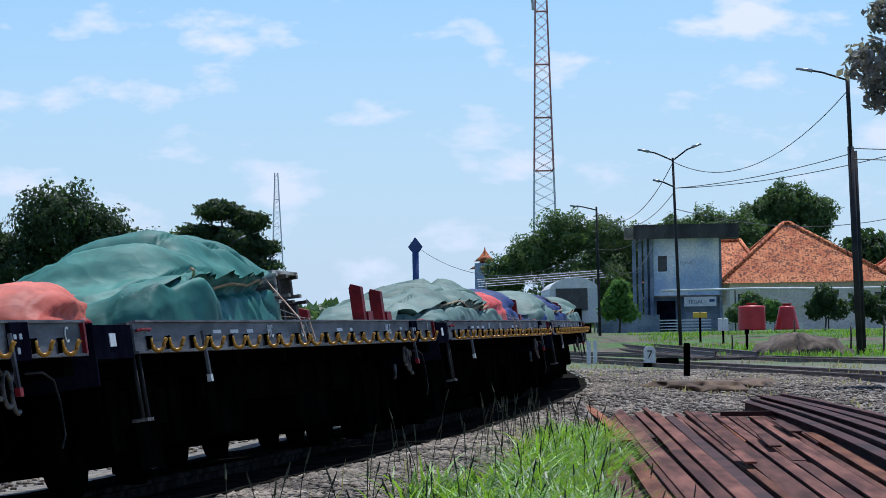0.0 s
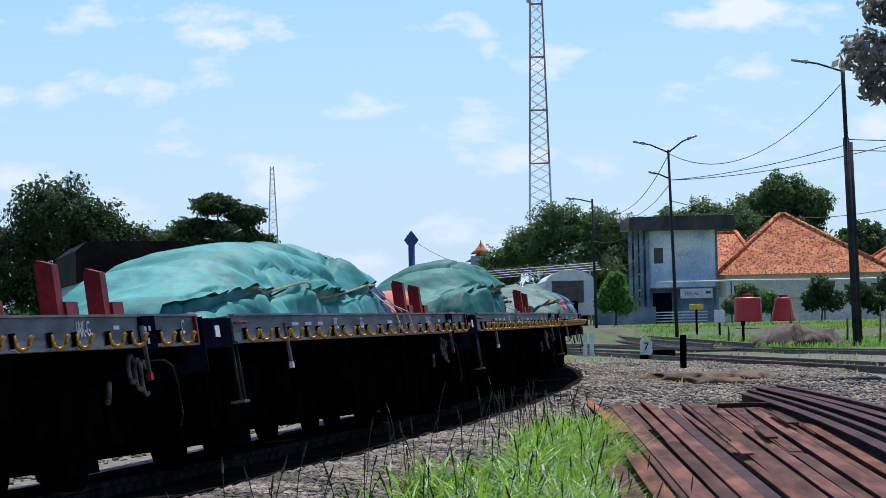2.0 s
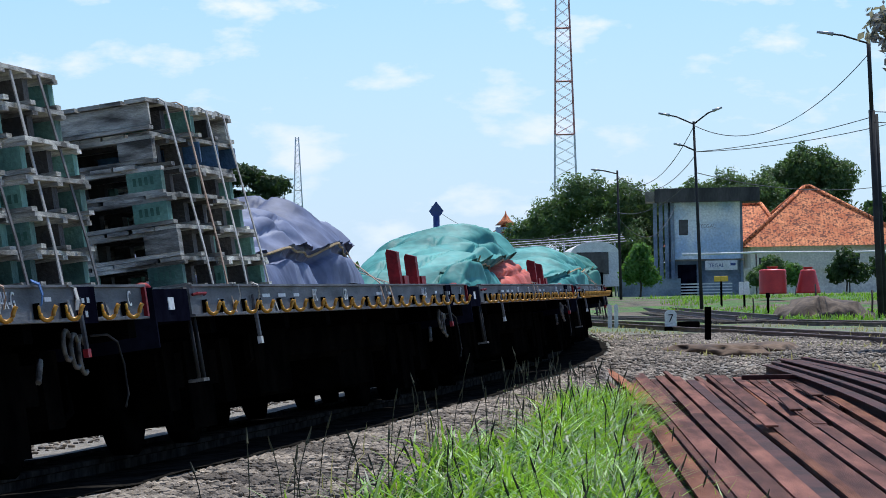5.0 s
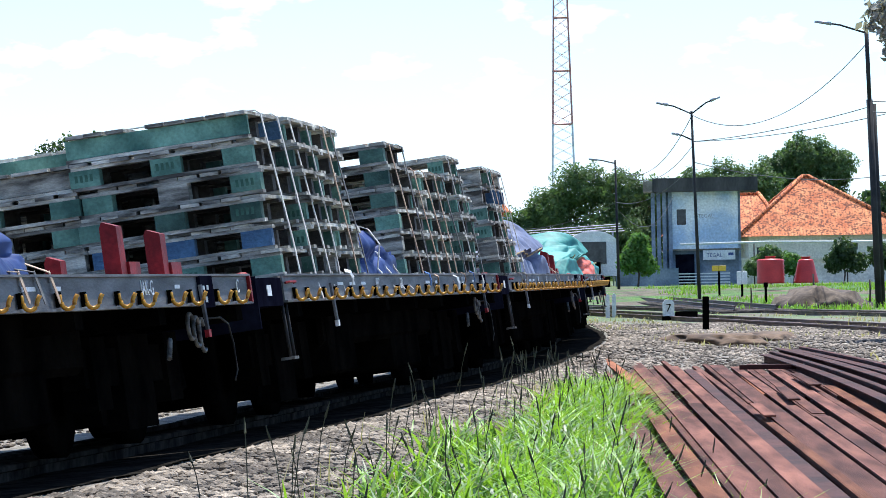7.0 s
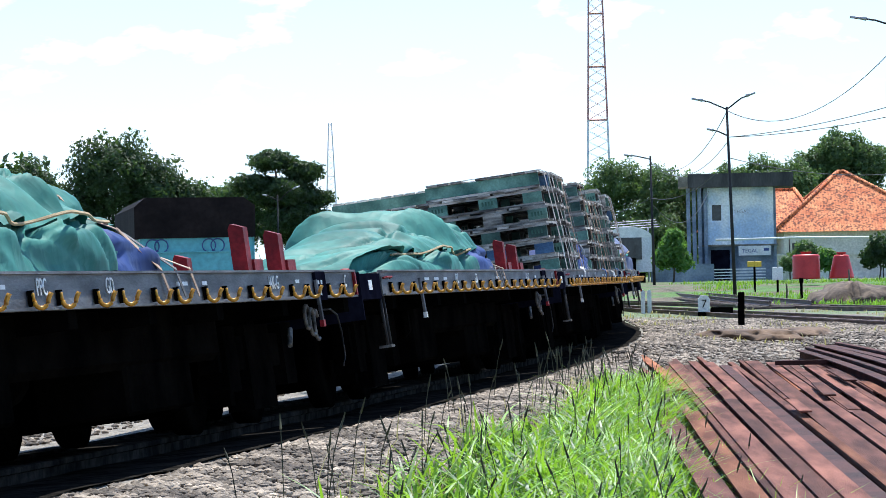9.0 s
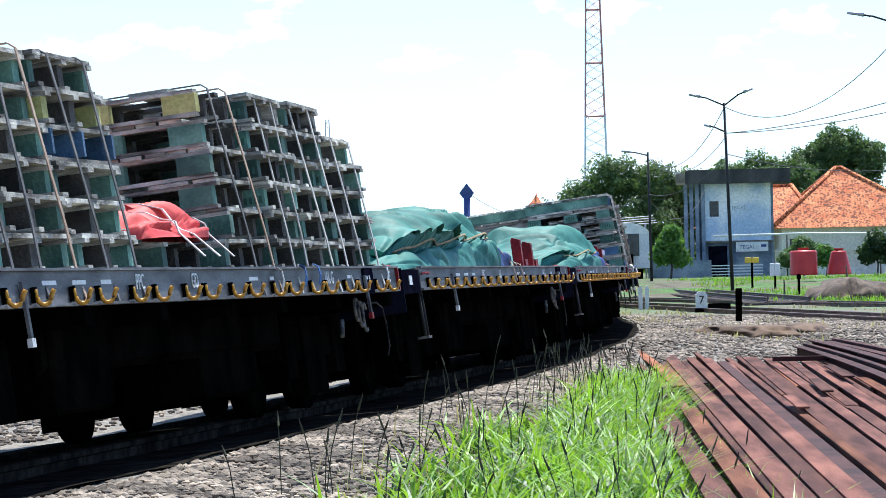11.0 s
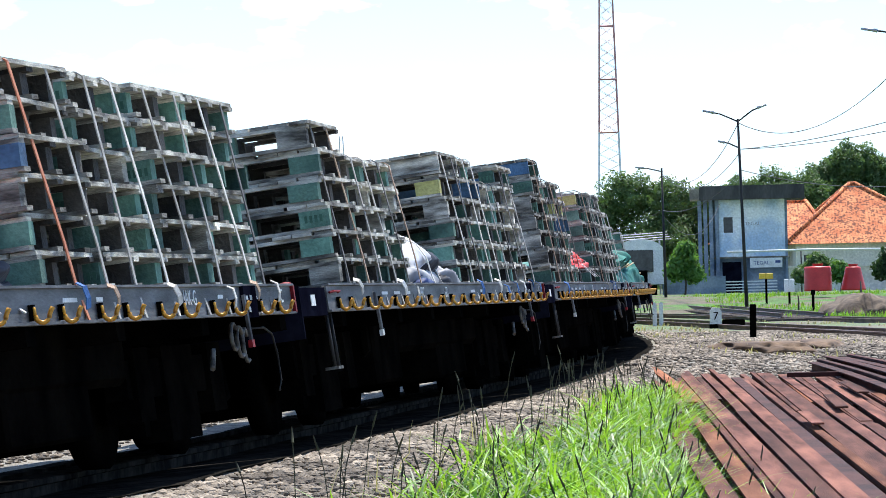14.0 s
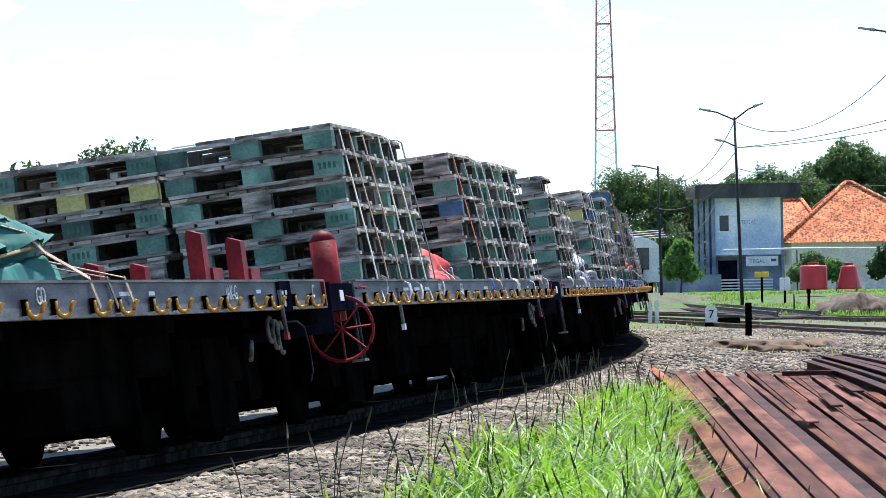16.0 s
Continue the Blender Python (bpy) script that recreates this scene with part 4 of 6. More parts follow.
def water_tank(x, y, z, r, h, taper):
    ob = tagged(new("water_tank"), "glossy red plastic water tank standing on the grass", "water tank", "red water tanks")
    ob.matrix_basis = pose(x, y, z)
    bm = bmesh.new()
    prof = [(r * 0.96, 0)]
    for k in range(6):
        u = k / 5
        rr = r * (1 - taper * u)
        prof += [(rr, 0.04 + u * h * 0.86), (rr * 0.97, 0.04 + u * h * 0.86 + h * 0.05)]
    prof += [(r * (0.9 - taper), h * 0.98), (r * 0.35, h), (r * 0.35, h * 1.06)]
    lathe(bm, prof, 24)
    part("body", bm, M_TANK, ob)
    bm = bmesh.new()
    lathe(bm, [(r * 0.4, h * 1.06), (r * 0.4, h * 1.1)], 16)
    part("lid", bm, M_TANK, ob)


water_tank(12.65, 160, 0.55, 0.58, 1.02, 0.02)
water_tank(14.1, 160, 0.55, 0.52, 0.98, 0.38)


def small_sign(x, y, z, w, h, top, material, label):
    ob = tagged(new("track_sign"), label, "sign")
    ob.matrix_basis = pose(x, y, z)
    bm = bmesh.new()
    tube(bm, [(0, 0, -0.1), (0, 0, top)], 0.045, 6)
    part("post", bm, M_DARK, ob)
    bm = bmesh.new()
    box(bm, -w / 2, w / 2, -0.04, 0.04, top - h, top)
    bmesh.ops.bevel(bm, geom=bm.edges[:], offset=0.015, segments=1, affect="EDGES")
    part("board", bm, material, ob)


small_sign(10.75, 150, 0.1, 0.4, 0.5, 0.95, M_WHITE, "white relay cabinet on a dark post")
small_sign(10.0, 152, 0.15, 0.55, 0.22, 1.15, M_SIGN_Y, "yellow board on a dark post")
small_sign(9.95, 128, -0.1, 0.14, 0.16, 0.75, M_DARK, "dark trackside lever post")
small_sign(15.0, 118, -0.1, 0.4, 0.35, 0.75, M_SIGN_Y, "yellow warning board in the grass")


def coach():
    ob = tagged(new("passenger_coach"), "white passenger coach with an arched roof standing on the far line", "railway coach")
    ob.matrix_basis = pose(7.38, 220, 0.12, 0, 0, 0)
    prof = [(-1.38, 0.9), (1.38, 0.9), (1.4, 2.6)] + [(1.4 * math.cos(a), 2.6 + 0.85 * math.sin(a)) for a in [math.pi * k / 12 for k in range(1, 12)]] + [(-1.4, 2.6)]
    bm = bmesh.new()
    prism(bm, prof, 0, 20)
    part("body", bm, M_COACH, ob)
    bm = bmesh.new()
    prism(bm, [(x * 1.03, z + 0.03) for x, z in prof[3:-1]], -0.03, 20)
    part("roof", bm, M_WHITE, ob)
    bm = bmesh.new()
    box(bm, -1.05, 0.75, -0.06, -0.01, 1.6, 2.85)
    part("end_window", bm, M_GLASSD, ob, "dark end window")
    bm = bmesh.new()
    box(bm, -0.4, 0.4, -0.3, -0.02, 0.9, 1.7)
    part("gangway", bm, M_DARK, ob)
    for yy in (3, 16):
        bm = bmesh.new()
        box(bm, -1.0, 1.0, yy - 1.4, yy + 1.4, 0.25, 0.85)
        for w in (-1, 1):
            for x in (-0.6, 0.5):
                lathe(bm, [(0.42, x), (0.42, x + 0.1)], 16, at=(0, yy + w, 0.36), axis="x")
        part("bogie", bm, M_DARK, ob)


coach()


def covered_wagon():
    """Parked wagon with turquoise sides and a black canvas cover, on a line behind the train."""
    ob = tagged(new("covered_wagon"), "parked turquoise wagon with a black canvas cover and ring emblems", "railway wagon")
    ob.matrix_basis = pose(-4.8, 76, -0.02, 0, 0, 8)
    bm = bmesh.new()
    box(bm, -2.2, 0.0, 0, 9, 0.85, 1.78)
    part("body", bm, M_VAN, ob)
    for k in range(6):
        bm = bmesh.new()
        box(bm, 0.0, 0.05, 0.1 + k * 1.7, 0.25 + k * 1.7, 0.85, 1.78)
        part("side_rib", bm, M_VAN, ob)
    bm = bmesh.new()
    box(bm, -2.25, 0.05, -0.05, 9, 1.5, 1.52)
    part("edge_strip", bm, M_VAN, ob)
    bm = bmesh.new()
    prism(bm, [(-2.3, 1.78), (0.06, 1.78), (0.06, 2.40), (-0.16, 2.56), (-2.08, 2.58), (-2.3, 2.40)], -0.06, 9.1)
    part("canvas_cover", bm, M_VANROOF, ob, "black canvas cover")
    bm = bmesh.new()
    box(bm, -2.2, 0.0, 0, 9, 0.55, 0.85)
    for yy in (1.5, 7.5):
        for x in (-1.7, -0.6):
            lathe(bm, [(0.4, x), (0.4, x + 0.1)], 16, at=(0, yy, 0.42), axis="x")
    part("underframe", bm, M_DARK, ob)
    for cx in (-1.95, -0.85):
        for dx in (0, 0.17):
            bm = bmesh.new()
            tube(bm, [(cx + dx + 0.13 * math.cos(a), -0.012, 1.63 + 0.13 * math.sin(a)) for a in [2 * math.pi * k / 20 for k in range(21)]], 0.013, 5)
            part("ring_emblem", bm, M_SIGN_B, ob, "dark ring emblem")


covered_wagon()


def far_gate():
    ob = tagged(new("pagoda_roof_tower"), "distant hazy tower with a small tiered red roof", "building")
    ob.matrix_basis = pose(6.45, 600, 0.4)
    bm = bmesh.new()
    box(bm, -1.6, 1.6, -1.6, 1.6, 0, 10.3)
    part("wall", bm, M_DOME, ob)
    for z, w in ((9.4, 2.5), (10.6, 1.7)):
        bm = bmesh.new()
        lathe(bm, [(w, z), (w * 0.45, z + 0.8), (0.15, z + 1.7), (0.05, z + 2.2)], 4)
        part("roof", bm, M_TILE, ob)


far_gate()

# pipe frames of the far platform
pf = tagged(new("platform_canopy"), "thin steel canopy frame of the far platform", "canopy frame")
pf.matrix_basis = pose(4.6, 235, 0.3)
for k in range(4):
    bm = bmesh.new()
    tube(bm, [(-2.5, k * 2.2, 3.0 + k * 0.17), (5.2, k * 2.2, 3.45 + k * 0.17)], 0.025, 5)
    part("beam", bm, M_LAMP, pf)
for x in (-2.0, 1.5, 4.6):
    bm = bmesh.new()
    tube(bm, [(x, 3, 0), (x, 3, 3.4)], 0.06, 5)
    part("column", bm, M_LAMP, pf)

# white pipe on posts from the hut to the house
pipe = tagged(new("overhead_pipe"), "white painted pipe carried on thin posts beside the house", "pipe")
pipe.matrix_basis = pose(12.4, 221.5, 0.3)
bm = bmesh.new()
tube(bm, [(0, 0, 2.45), (5, 0, 2.5), (10, 0.2, 2.42), (17, 0.2, 2.48)], 0.06, 8)
part("pipe", bm, M_WHITE, pipe)
for x in (4.2, 9.5, 16.8):
    bm = bmesh.new()
    tube(bm, [(x, 0.1, -0.1), (x, 0.1, 2.42)], 0.04, 6)
    part("post", bm, M_POLE, pipe)

# thin wooden stakes in the grass
for sx, sy, sh in ((10.6, 118, 1.0), (12.1, 116, 0.8), (13.2, 117, 1.1), (9.0, 122, 0.6), (14.6, 119, 0.9)):
    bm = bmesh.new()
    tube(bm, [(0, 0, -0.2), (0.03, 0, sh * 0.6), (0.02, 0.02, sh)], 0.035, 6, r2=0.025)
    tagged(new("wooden_stake", mesh_of(bm, M_BARK)), "thin weathered wooden stake in the grass", "stake", "wooden stakes").matrix_basis = pose(sx, sy, ground_z(sx, sy))

# ---- trees ----


def tree(x, y, z, blobs, trunk_h, leaf, seed, leaves=5200, size=0.30, label="broad leafy dark green tree", trunk_r=0.25):
    """blobs: (dx, dz, rx, rz) crown masses round the top of the trunk."""
    rng = np.random.default_rng(seed)
    ob = tagged(new("tree"), label, "tree")
    ob.matrix_basis = pose(x, y, z)
    bm = bmesh.new()
    tube(bm, [(0, 0, -0.3), (0.08, 0, trunk_h * 0.5), (0, 0, trunk_h)], trunk_r, 8, r2=trunk_r * 0.6)
    for dx, dz, rx, rz in blobs:
        tube(bm, [(0, 0, trunk_h * 0.7), (dx * 0.5, 0.2, (trunk_h + dz) / 2), (dx, 0, dz)], trunk_r * 0.4, 6, r2=trunk_r * 0.1)
    part("trunk", bm, M_BARK, ob)
    verts, faces = [], []
    area = sum(b[2] * b[3] for b in blobs)
    for bi, (dx, dz, rx, rz) in enumerate(blobs):
        n = int(leaves * rx * rz / area)
        d = rng.normal(size=(n, 3))
        d /= np.linalg.norm(d, axis=1, keepdims=True)
        lumps = np.array([0.75 + 0.42 * noise.noise(Vector((e[0] * 2.6 + bi * 5, e[1] * 2.6, e[2] * 2.6 + seed))) for e in d])
        rad = (lumps * rng.uniform(0.62, 1.08, n))[:, None]
        c = np.array([dx, 0, dz]) + d * rad * np.array([rx, rx * 0.8, rz])
        nrm = d + rng.normal(size=(n, 3)) * 0.6
        nrm /= np.linalg.norm(nrm, axis=1, keepdims=True)
        a = np.cross(nrm, rng.normal(size=(n, 3)))
        a /= np.linalg.norm(a, axis=1, keepdims=True)
        b = np.cross(nrm, a)
        s = (size * rng.uniform(0.5, 1.25, n))[:, None]
        quad = np.stack([c - a * s, c - b * s * 0.55 + nrm * s * 0.15, c + a * s, c + b * s * 0.55 + nrm * s * 0.15], 1)
        base = 4 * np.arange(n)[:, None] + len(verts)
        faces += (base + np.arange(4)).tolist()
        verts += quad.reshape(-1, 3).tolist()
    me = bpy.data.meshes.new("crown")
    me.from_pydata(verts, [], faces)
    me.materials.append(leaf)
    part("crown", me, None, ob)
    return ob


tree(-23.0, 232, 0.3, ((-2.6, 4.2, 3.0, 3.0), (0.0, 7.0, 3.3, 3.3), (2.6, 5.8, 2.6, 3.0), (4.6, 4.4, 2.4, 2.9), (-4.8, 5.4, 2.6, 3.2), (1.0, 2.6, 4.0, 2.4)), 4.0, M_LEAF_D, 1, 57000, 0.139)
tree(-29.5, 236, 0.3, ((0, 5.5, 3.5, 3.4), (-2.5, 4, 3, 3)), 4.0, M_LEAF_D, 2, 4500, 0.32)
tree(-14.2, 252, 0.3, ((-0.2, 8.4, 2.0, 0.9), (1.7, 7.7, 1.7, 0.8), (-1.6, 6.9, 1.9, 0.9), (0.4, 6.3, 2.8, 1.4), (1.2, 4.6, 3.0, 1.8), (2.6, 5.9, 1.4, 0.7)), 6.5, M_LEAF_D, 3, 30000, 0.131, "tall dark spreading tree with layered branches")
tree(-19.0, 258, 0.3, ((-1.5, 6.0, 2.6, 1.6), (1.8, 6.2, 2.4, 1.4), (0, 4, 4, 2.4), (4.5, 4.4, 2.6, 2.0)), 4.5, M_LEAF_M, 4, 36000, 0.139, "broad green rain tree in the distance")
tree(10.5, 262, 0.3, ((-2.4, 6.6, 2.3, 2.2), (0.2, 6.2, 2.4, 2.2), (2.6, 5.7, 2.2, 2.0), (-4.6, 5.1, 2.3, 2.0), (-6.4, 3.8, 1.9, 1.9), (0, 3.2, 5.5, 2.8), (5, 4.8, 2, 2)), 4.0, M_LEAF_M, 5, 51000, 0.127)
tree(20.0, 285, 0.3, ((-3, 6.9, 2.2, 1.8), (-0.5, 7.4, 2.3, 1.9), (2.0, 7.0, 2.2, 2.0), (-5.5, 6.2, 2.2, 1.7), (0, 4.5, 6, 2.8)), 4.5, M_LEAF_M, 6, 36000, 0.131, "broad green tree behind the house")
tree(25.6, 290, 0.3, ((0, 9.2, 2.4, 2.2), (-2.0, 8.2, 2.0, 1.8), (2.2, 8.4, 2.0, 2.0), (0.5, 6.4, 3.2, 2.2)), 6.0, M_LEAF_M, 7, 36000, 0.127, "tall rounded green tree behind the tiled roof")
tree(33.0, 300, 0.3, ((0, 5.5, 3.4, 2.4), (3, 4.5, 3, 2.2)), 4.0, M_LEAF_D, 8, 3500, 0.34)
tree(9.6, 214, 0.35, ((0, 2.0, 0.95, 0.95), (-0.5, 1.4, 0.8, 0.8), (0.5, 1.2, 0.8, 0.7), (0.1, 2.6, 0.7, 0.5)), 1.4, M_LEAF_L, 9, 2600, 0.14, "small bright green frangipani tree beside the hut", 0.07)
tree(17.6, 180, 0.5, ((0, 1.4, 0.75, 0.75), (-0.4, 0.9, 0.6, 0.6), (0.6, 0.9, 0.7, 0.6)), 0.9, M_LEAF_D, 10, 2200, 0.12, "dark green garden shrub beside the tanks", 0.05)
tree(19.6, 182, 0.5, ((0, 1.2, 0.8, 0.7), (0.8, 0.8, 0.7, 0.6)), 0.8, M_LEAF_D, 11, 2000, 0.12, "dark green garden shrub beside the tanks", 0.05)
tree(21.6, 186, 0.5, ((0, 1.5, 0.9, 0.9), (-0.9, 1.0, 0.8, 0.7), (0.9, 0.9, 0.8, 0.7)), 0.9, M_LEAF_D, 15, 4200, 0.10, "dark green garden shrub beside the wall", 0.05)
tree(16.2, 205, 0.5, ((0, 1.3, 0.8, 0.9), (0.9, 1.0, 0.8, 0.7), (-0.8, 0.8, 0.7, 0.6)), 0.9, M_LEAF_M, 16, 4200, 0.10, "loose green shrub in front of the house", 0.05)
tree(14.9, 176, 0.5, ((0, 0.9, 0.6, 0.6), (-0.6, 0.6, 0.5, 0.4)), 0.6, M_LEAF_L, 12, 1500, 0.10, "light green shrub behind the red tanks", 0.04)
tree(9.52, 60, -0.1, ((-2.75, 4.9, 0.62, 0.5), (-2.6, 4.4, 0.5, 0.3), (-2.4, 5.7, 0.6, 0.5), (-1.3, 5.3, 1.2, 0.9), (0.2, 6.0, 1.8, 1.4)), 4.4, M_LEAF_P, 13, 9500, 0.085, "overhanging tree with dark glossy pale-backed leaves", 0.16)


def skyline():
    """Far woods that close the horizon."""
    rng = np.random.default_rng(33)
    verts, faces = [], []
    for _ in range(9000):
        x = rng.uniform(-160, 160)
        top = 4.0 + 2.5 * noise.noise(Vector((x * 0.08, 0, 2)))
        c = np.array([x, 700 + rng.uniform(-20, 20), rng.uniform(0.3, 1) * top])
        q = len(verts)
        a, b = rng.normal(size=3) * 0.7, rng.normal(size=3) * 0.7
        for u, v in ((-1, -1), (1, -1), (1, 1), (-1, 1)):
            verts.append(tuple(float(t) for t in c + a * u + b * v))
        faces.append((q, q + 1, q + 2, q + 3))
    me = bpy.data.meshes.new("woods")
    me.from_pydata(verts, [], faces)
    me.materials.append(M_LEAF_M)
    tagged(new("far_woods", me), "distant green woods along the horizon", "woods", kind="stuff")


skyline()

# ---- the train ----
PITCH, DECK, SILL, WIDE, CANT = 13.04, 0.935, 0.172, 2.45, 7.2
LAYER = 0.174


def run(t):
    """Metres that the train has gone, from its place at 8 s."""
    u = t - 8
    return 7.7302 * u - 0.12099 * u * u / 2 - 0.00925 * u ** 3 / 6 + 0.0073943 * u ** 4 / 24


def wagon_pose(n, t):
    s = run(t) + 83.161 - PITCH * n
    xa, ya, _ = on_track(s + 2.2)
    xb, yb, _ = on_track(s + 10.8)
    h = math.atan2(xb - xa, yb - ya)
    xm, ym = (xa + xb) / 2, (ya + yb) / 2
    return pose(xm - 6.5 * math.sin(h), ym - 6.5 * math.cos(h), DECK, 0, 0, -math.degrees(h)) @ pose(0, 0, 0, 0, -CANT, 0) @ pose(0, 0, -DECK)


TIMES = [i * 0.5 for i in range(33)]
RIDERS = []  # (thing, wagon number, pose on the wagon)


def rides(ob, n, m=None):
    RIDERS.append((ob, n, m or Matrix.Identity(4)))
    ob.matrix_basis = wagon_pose(n, 0) @ (m or Matrix.Identity(4))
    return ob


def hook_mesh():
    """A lashing hook: a dark flat shank on the sill and a bright worn curl."""
    bm = bmesh.new()
    box(bm, 0.0, 0.016, -0.012, 0.012, 0.03, 0.098, 1)
    box(bm, 0.0, 0.022, -0.016, 0.016, 0.092, 0.100, 1)
    tube(bm, [(0.020, 0, 0.088), (0.022, 0, 0.05)], 0.0075, 6)
    arc = [(0.022 + 0.026 * (1 - math.cos(math.pi * k / 8)), 0.004 * k, 0.05 - 0.032 * math.sin(math.pi * k / 8)) for k in range(9)]
    tube(bm, arc + [(0.080, 0.034, 0.064), (0.090, 0.036, 0.080)], 0.0105, 7)
    bmesh.ops.scale(bm, vec=(1.05, 1.15, 1.0), verts=bm.verts[:])
    return mesh_of(bm, M_HOOK, M_DARK)


HOOK = hook_mesh()
MIRROR = Matrix.Rotation(math.pi, 4, "Z")


def flat_wagon():
    ob = tagged(new("flat_wagon"), "long black flat wagon with grey side sills and yellow lashing hooks", "railway wagon", "wagons of the train")
    # floor in planks
    bm = bmesh.new()
    box(bm, -0.6, 0.6, 0.005, 0.245, 0, 0.05)
    plank = mesh_of(bm, M_DECK)
    for k in range(48):
        for x in (-1.83, -0.61):
            part("plank", plank, None, ob).location = (x, 0.4 + k * 0.25, DECK - 0.06)
    for x0, x1 in ((-0.02, 0.0), (-WIDE, -WIDE + 0.02)):
        bm = bmesh.new()
        o, g = (0.0, 1) if x1 == 0 else (-WIDE, -1)
        b, t = DECK - SILL, DECK
        sec = [(-0.02, b), (0.018, b), (0.018, b + 0.012), (0, b + 0.014), (0, t - 0.014), (0.018, t - 0.012), (0.018, t), (-0.02, t)]
        prism(bm, [(o + g * a, c) for a, c in (sec if g > 0 else sec[::-1])], 0.5, 12.42)
        part("side_sill", bm, M_SILL, ob)
    for k in range(10):
        for dy in (-0.25, 0.24):
            y = 1.06 + 1.18 * k + dy
            part("hook", HOOK, None, ob, "yellow lashing hook").location = (0.004, y, DECK - SILL - 0.012)
            far = part("hook", HOOK, None, ob, "yellow lashing hook")
            far.matrix_basis = Matrix.Translation((-WIDE - 0.004, y, DECK - SILL - 0.012)) @ MIRROR
    # end platforms
    bm = bmesh.new()
    box(bm, -WIDE, -0.005, -0.42, 0.47, DECK - 0.19, DECK - 0.022)
    box(bm, -WIDE, -0.004, -0.45, -0.42, DECK - 0.32, DECK - 0.012)
    part("end_beam", bm, M_NAVY, ob, "dark blue end beam")
    bm = bmesh.new()
    box(bm, -0.006, 0.0, -0.08, 0.06, DECK - 0.130, DECK - 0.065)
    part("label_plate", bm, M_WHITE, ob, "small white label plate")
    # underframe, its black already holding the shade under the deck
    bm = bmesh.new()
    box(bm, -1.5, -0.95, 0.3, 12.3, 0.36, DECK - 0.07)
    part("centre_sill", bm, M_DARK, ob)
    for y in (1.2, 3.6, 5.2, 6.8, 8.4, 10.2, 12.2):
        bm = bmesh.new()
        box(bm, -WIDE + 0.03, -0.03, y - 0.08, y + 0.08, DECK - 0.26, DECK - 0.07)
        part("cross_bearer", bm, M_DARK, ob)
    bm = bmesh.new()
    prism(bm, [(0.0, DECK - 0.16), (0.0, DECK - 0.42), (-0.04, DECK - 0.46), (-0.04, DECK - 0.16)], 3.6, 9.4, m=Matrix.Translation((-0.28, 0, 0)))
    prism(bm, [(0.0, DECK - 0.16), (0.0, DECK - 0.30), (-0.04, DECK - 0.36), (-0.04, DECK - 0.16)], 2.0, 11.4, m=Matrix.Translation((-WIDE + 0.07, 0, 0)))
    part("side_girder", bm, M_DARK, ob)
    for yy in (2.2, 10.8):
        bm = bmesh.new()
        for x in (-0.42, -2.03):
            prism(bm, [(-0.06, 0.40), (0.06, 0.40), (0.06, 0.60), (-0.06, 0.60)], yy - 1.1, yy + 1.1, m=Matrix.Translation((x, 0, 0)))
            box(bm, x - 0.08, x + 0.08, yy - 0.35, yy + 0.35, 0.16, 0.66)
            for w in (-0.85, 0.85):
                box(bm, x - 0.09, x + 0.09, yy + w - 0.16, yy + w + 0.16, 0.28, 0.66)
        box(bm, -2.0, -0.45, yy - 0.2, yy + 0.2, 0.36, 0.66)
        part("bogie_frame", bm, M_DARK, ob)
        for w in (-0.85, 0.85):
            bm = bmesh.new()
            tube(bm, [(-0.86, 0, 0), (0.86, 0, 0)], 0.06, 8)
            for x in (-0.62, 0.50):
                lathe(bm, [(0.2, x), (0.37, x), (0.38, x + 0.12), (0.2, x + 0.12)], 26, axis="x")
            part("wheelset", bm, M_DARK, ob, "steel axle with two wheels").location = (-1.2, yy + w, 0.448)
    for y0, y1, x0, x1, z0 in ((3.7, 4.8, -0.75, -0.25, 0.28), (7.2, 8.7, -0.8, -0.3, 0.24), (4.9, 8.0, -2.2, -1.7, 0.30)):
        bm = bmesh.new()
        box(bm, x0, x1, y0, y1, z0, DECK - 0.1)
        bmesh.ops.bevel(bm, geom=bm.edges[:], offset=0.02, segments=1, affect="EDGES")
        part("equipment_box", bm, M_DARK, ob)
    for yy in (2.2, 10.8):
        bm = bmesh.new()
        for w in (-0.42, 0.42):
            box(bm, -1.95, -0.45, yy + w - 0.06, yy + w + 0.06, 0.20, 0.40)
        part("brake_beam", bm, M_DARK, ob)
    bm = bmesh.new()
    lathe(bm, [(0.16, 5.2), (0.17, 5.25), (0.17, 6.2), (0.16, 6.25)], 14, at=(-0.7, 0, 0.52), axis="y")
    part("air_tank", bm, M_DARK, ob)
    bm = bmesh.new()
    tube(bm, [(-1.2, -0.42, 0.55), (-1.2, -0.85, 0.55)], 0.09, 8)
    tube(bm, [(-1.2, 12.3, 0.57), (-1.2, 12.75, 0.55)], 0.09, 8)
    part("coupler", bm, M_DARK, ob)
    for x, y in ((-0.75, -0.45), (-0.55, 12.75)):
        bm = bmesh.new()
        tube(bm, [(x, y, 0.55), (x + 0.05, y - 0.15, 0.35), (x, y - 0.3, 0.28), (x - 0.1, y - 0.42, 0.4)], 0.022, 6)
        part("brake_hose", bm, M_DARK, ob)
    # step stirrup
    bm = bmesh.new()
    for y in (0.60, 0.74):
        tube(bm, [(-0.04, y, DECK - 0.17), (-0.03, y, DECK - 0.50)], 0.011, 6)
    step = part("step", bm, M_GRIME, ob, "grimy steel step stirrup")
    bm = bmesh.new()
    box(bm, -0.09, -0.005, 0.59, 0.75, DECK - 0.518, DECK - 0.500)
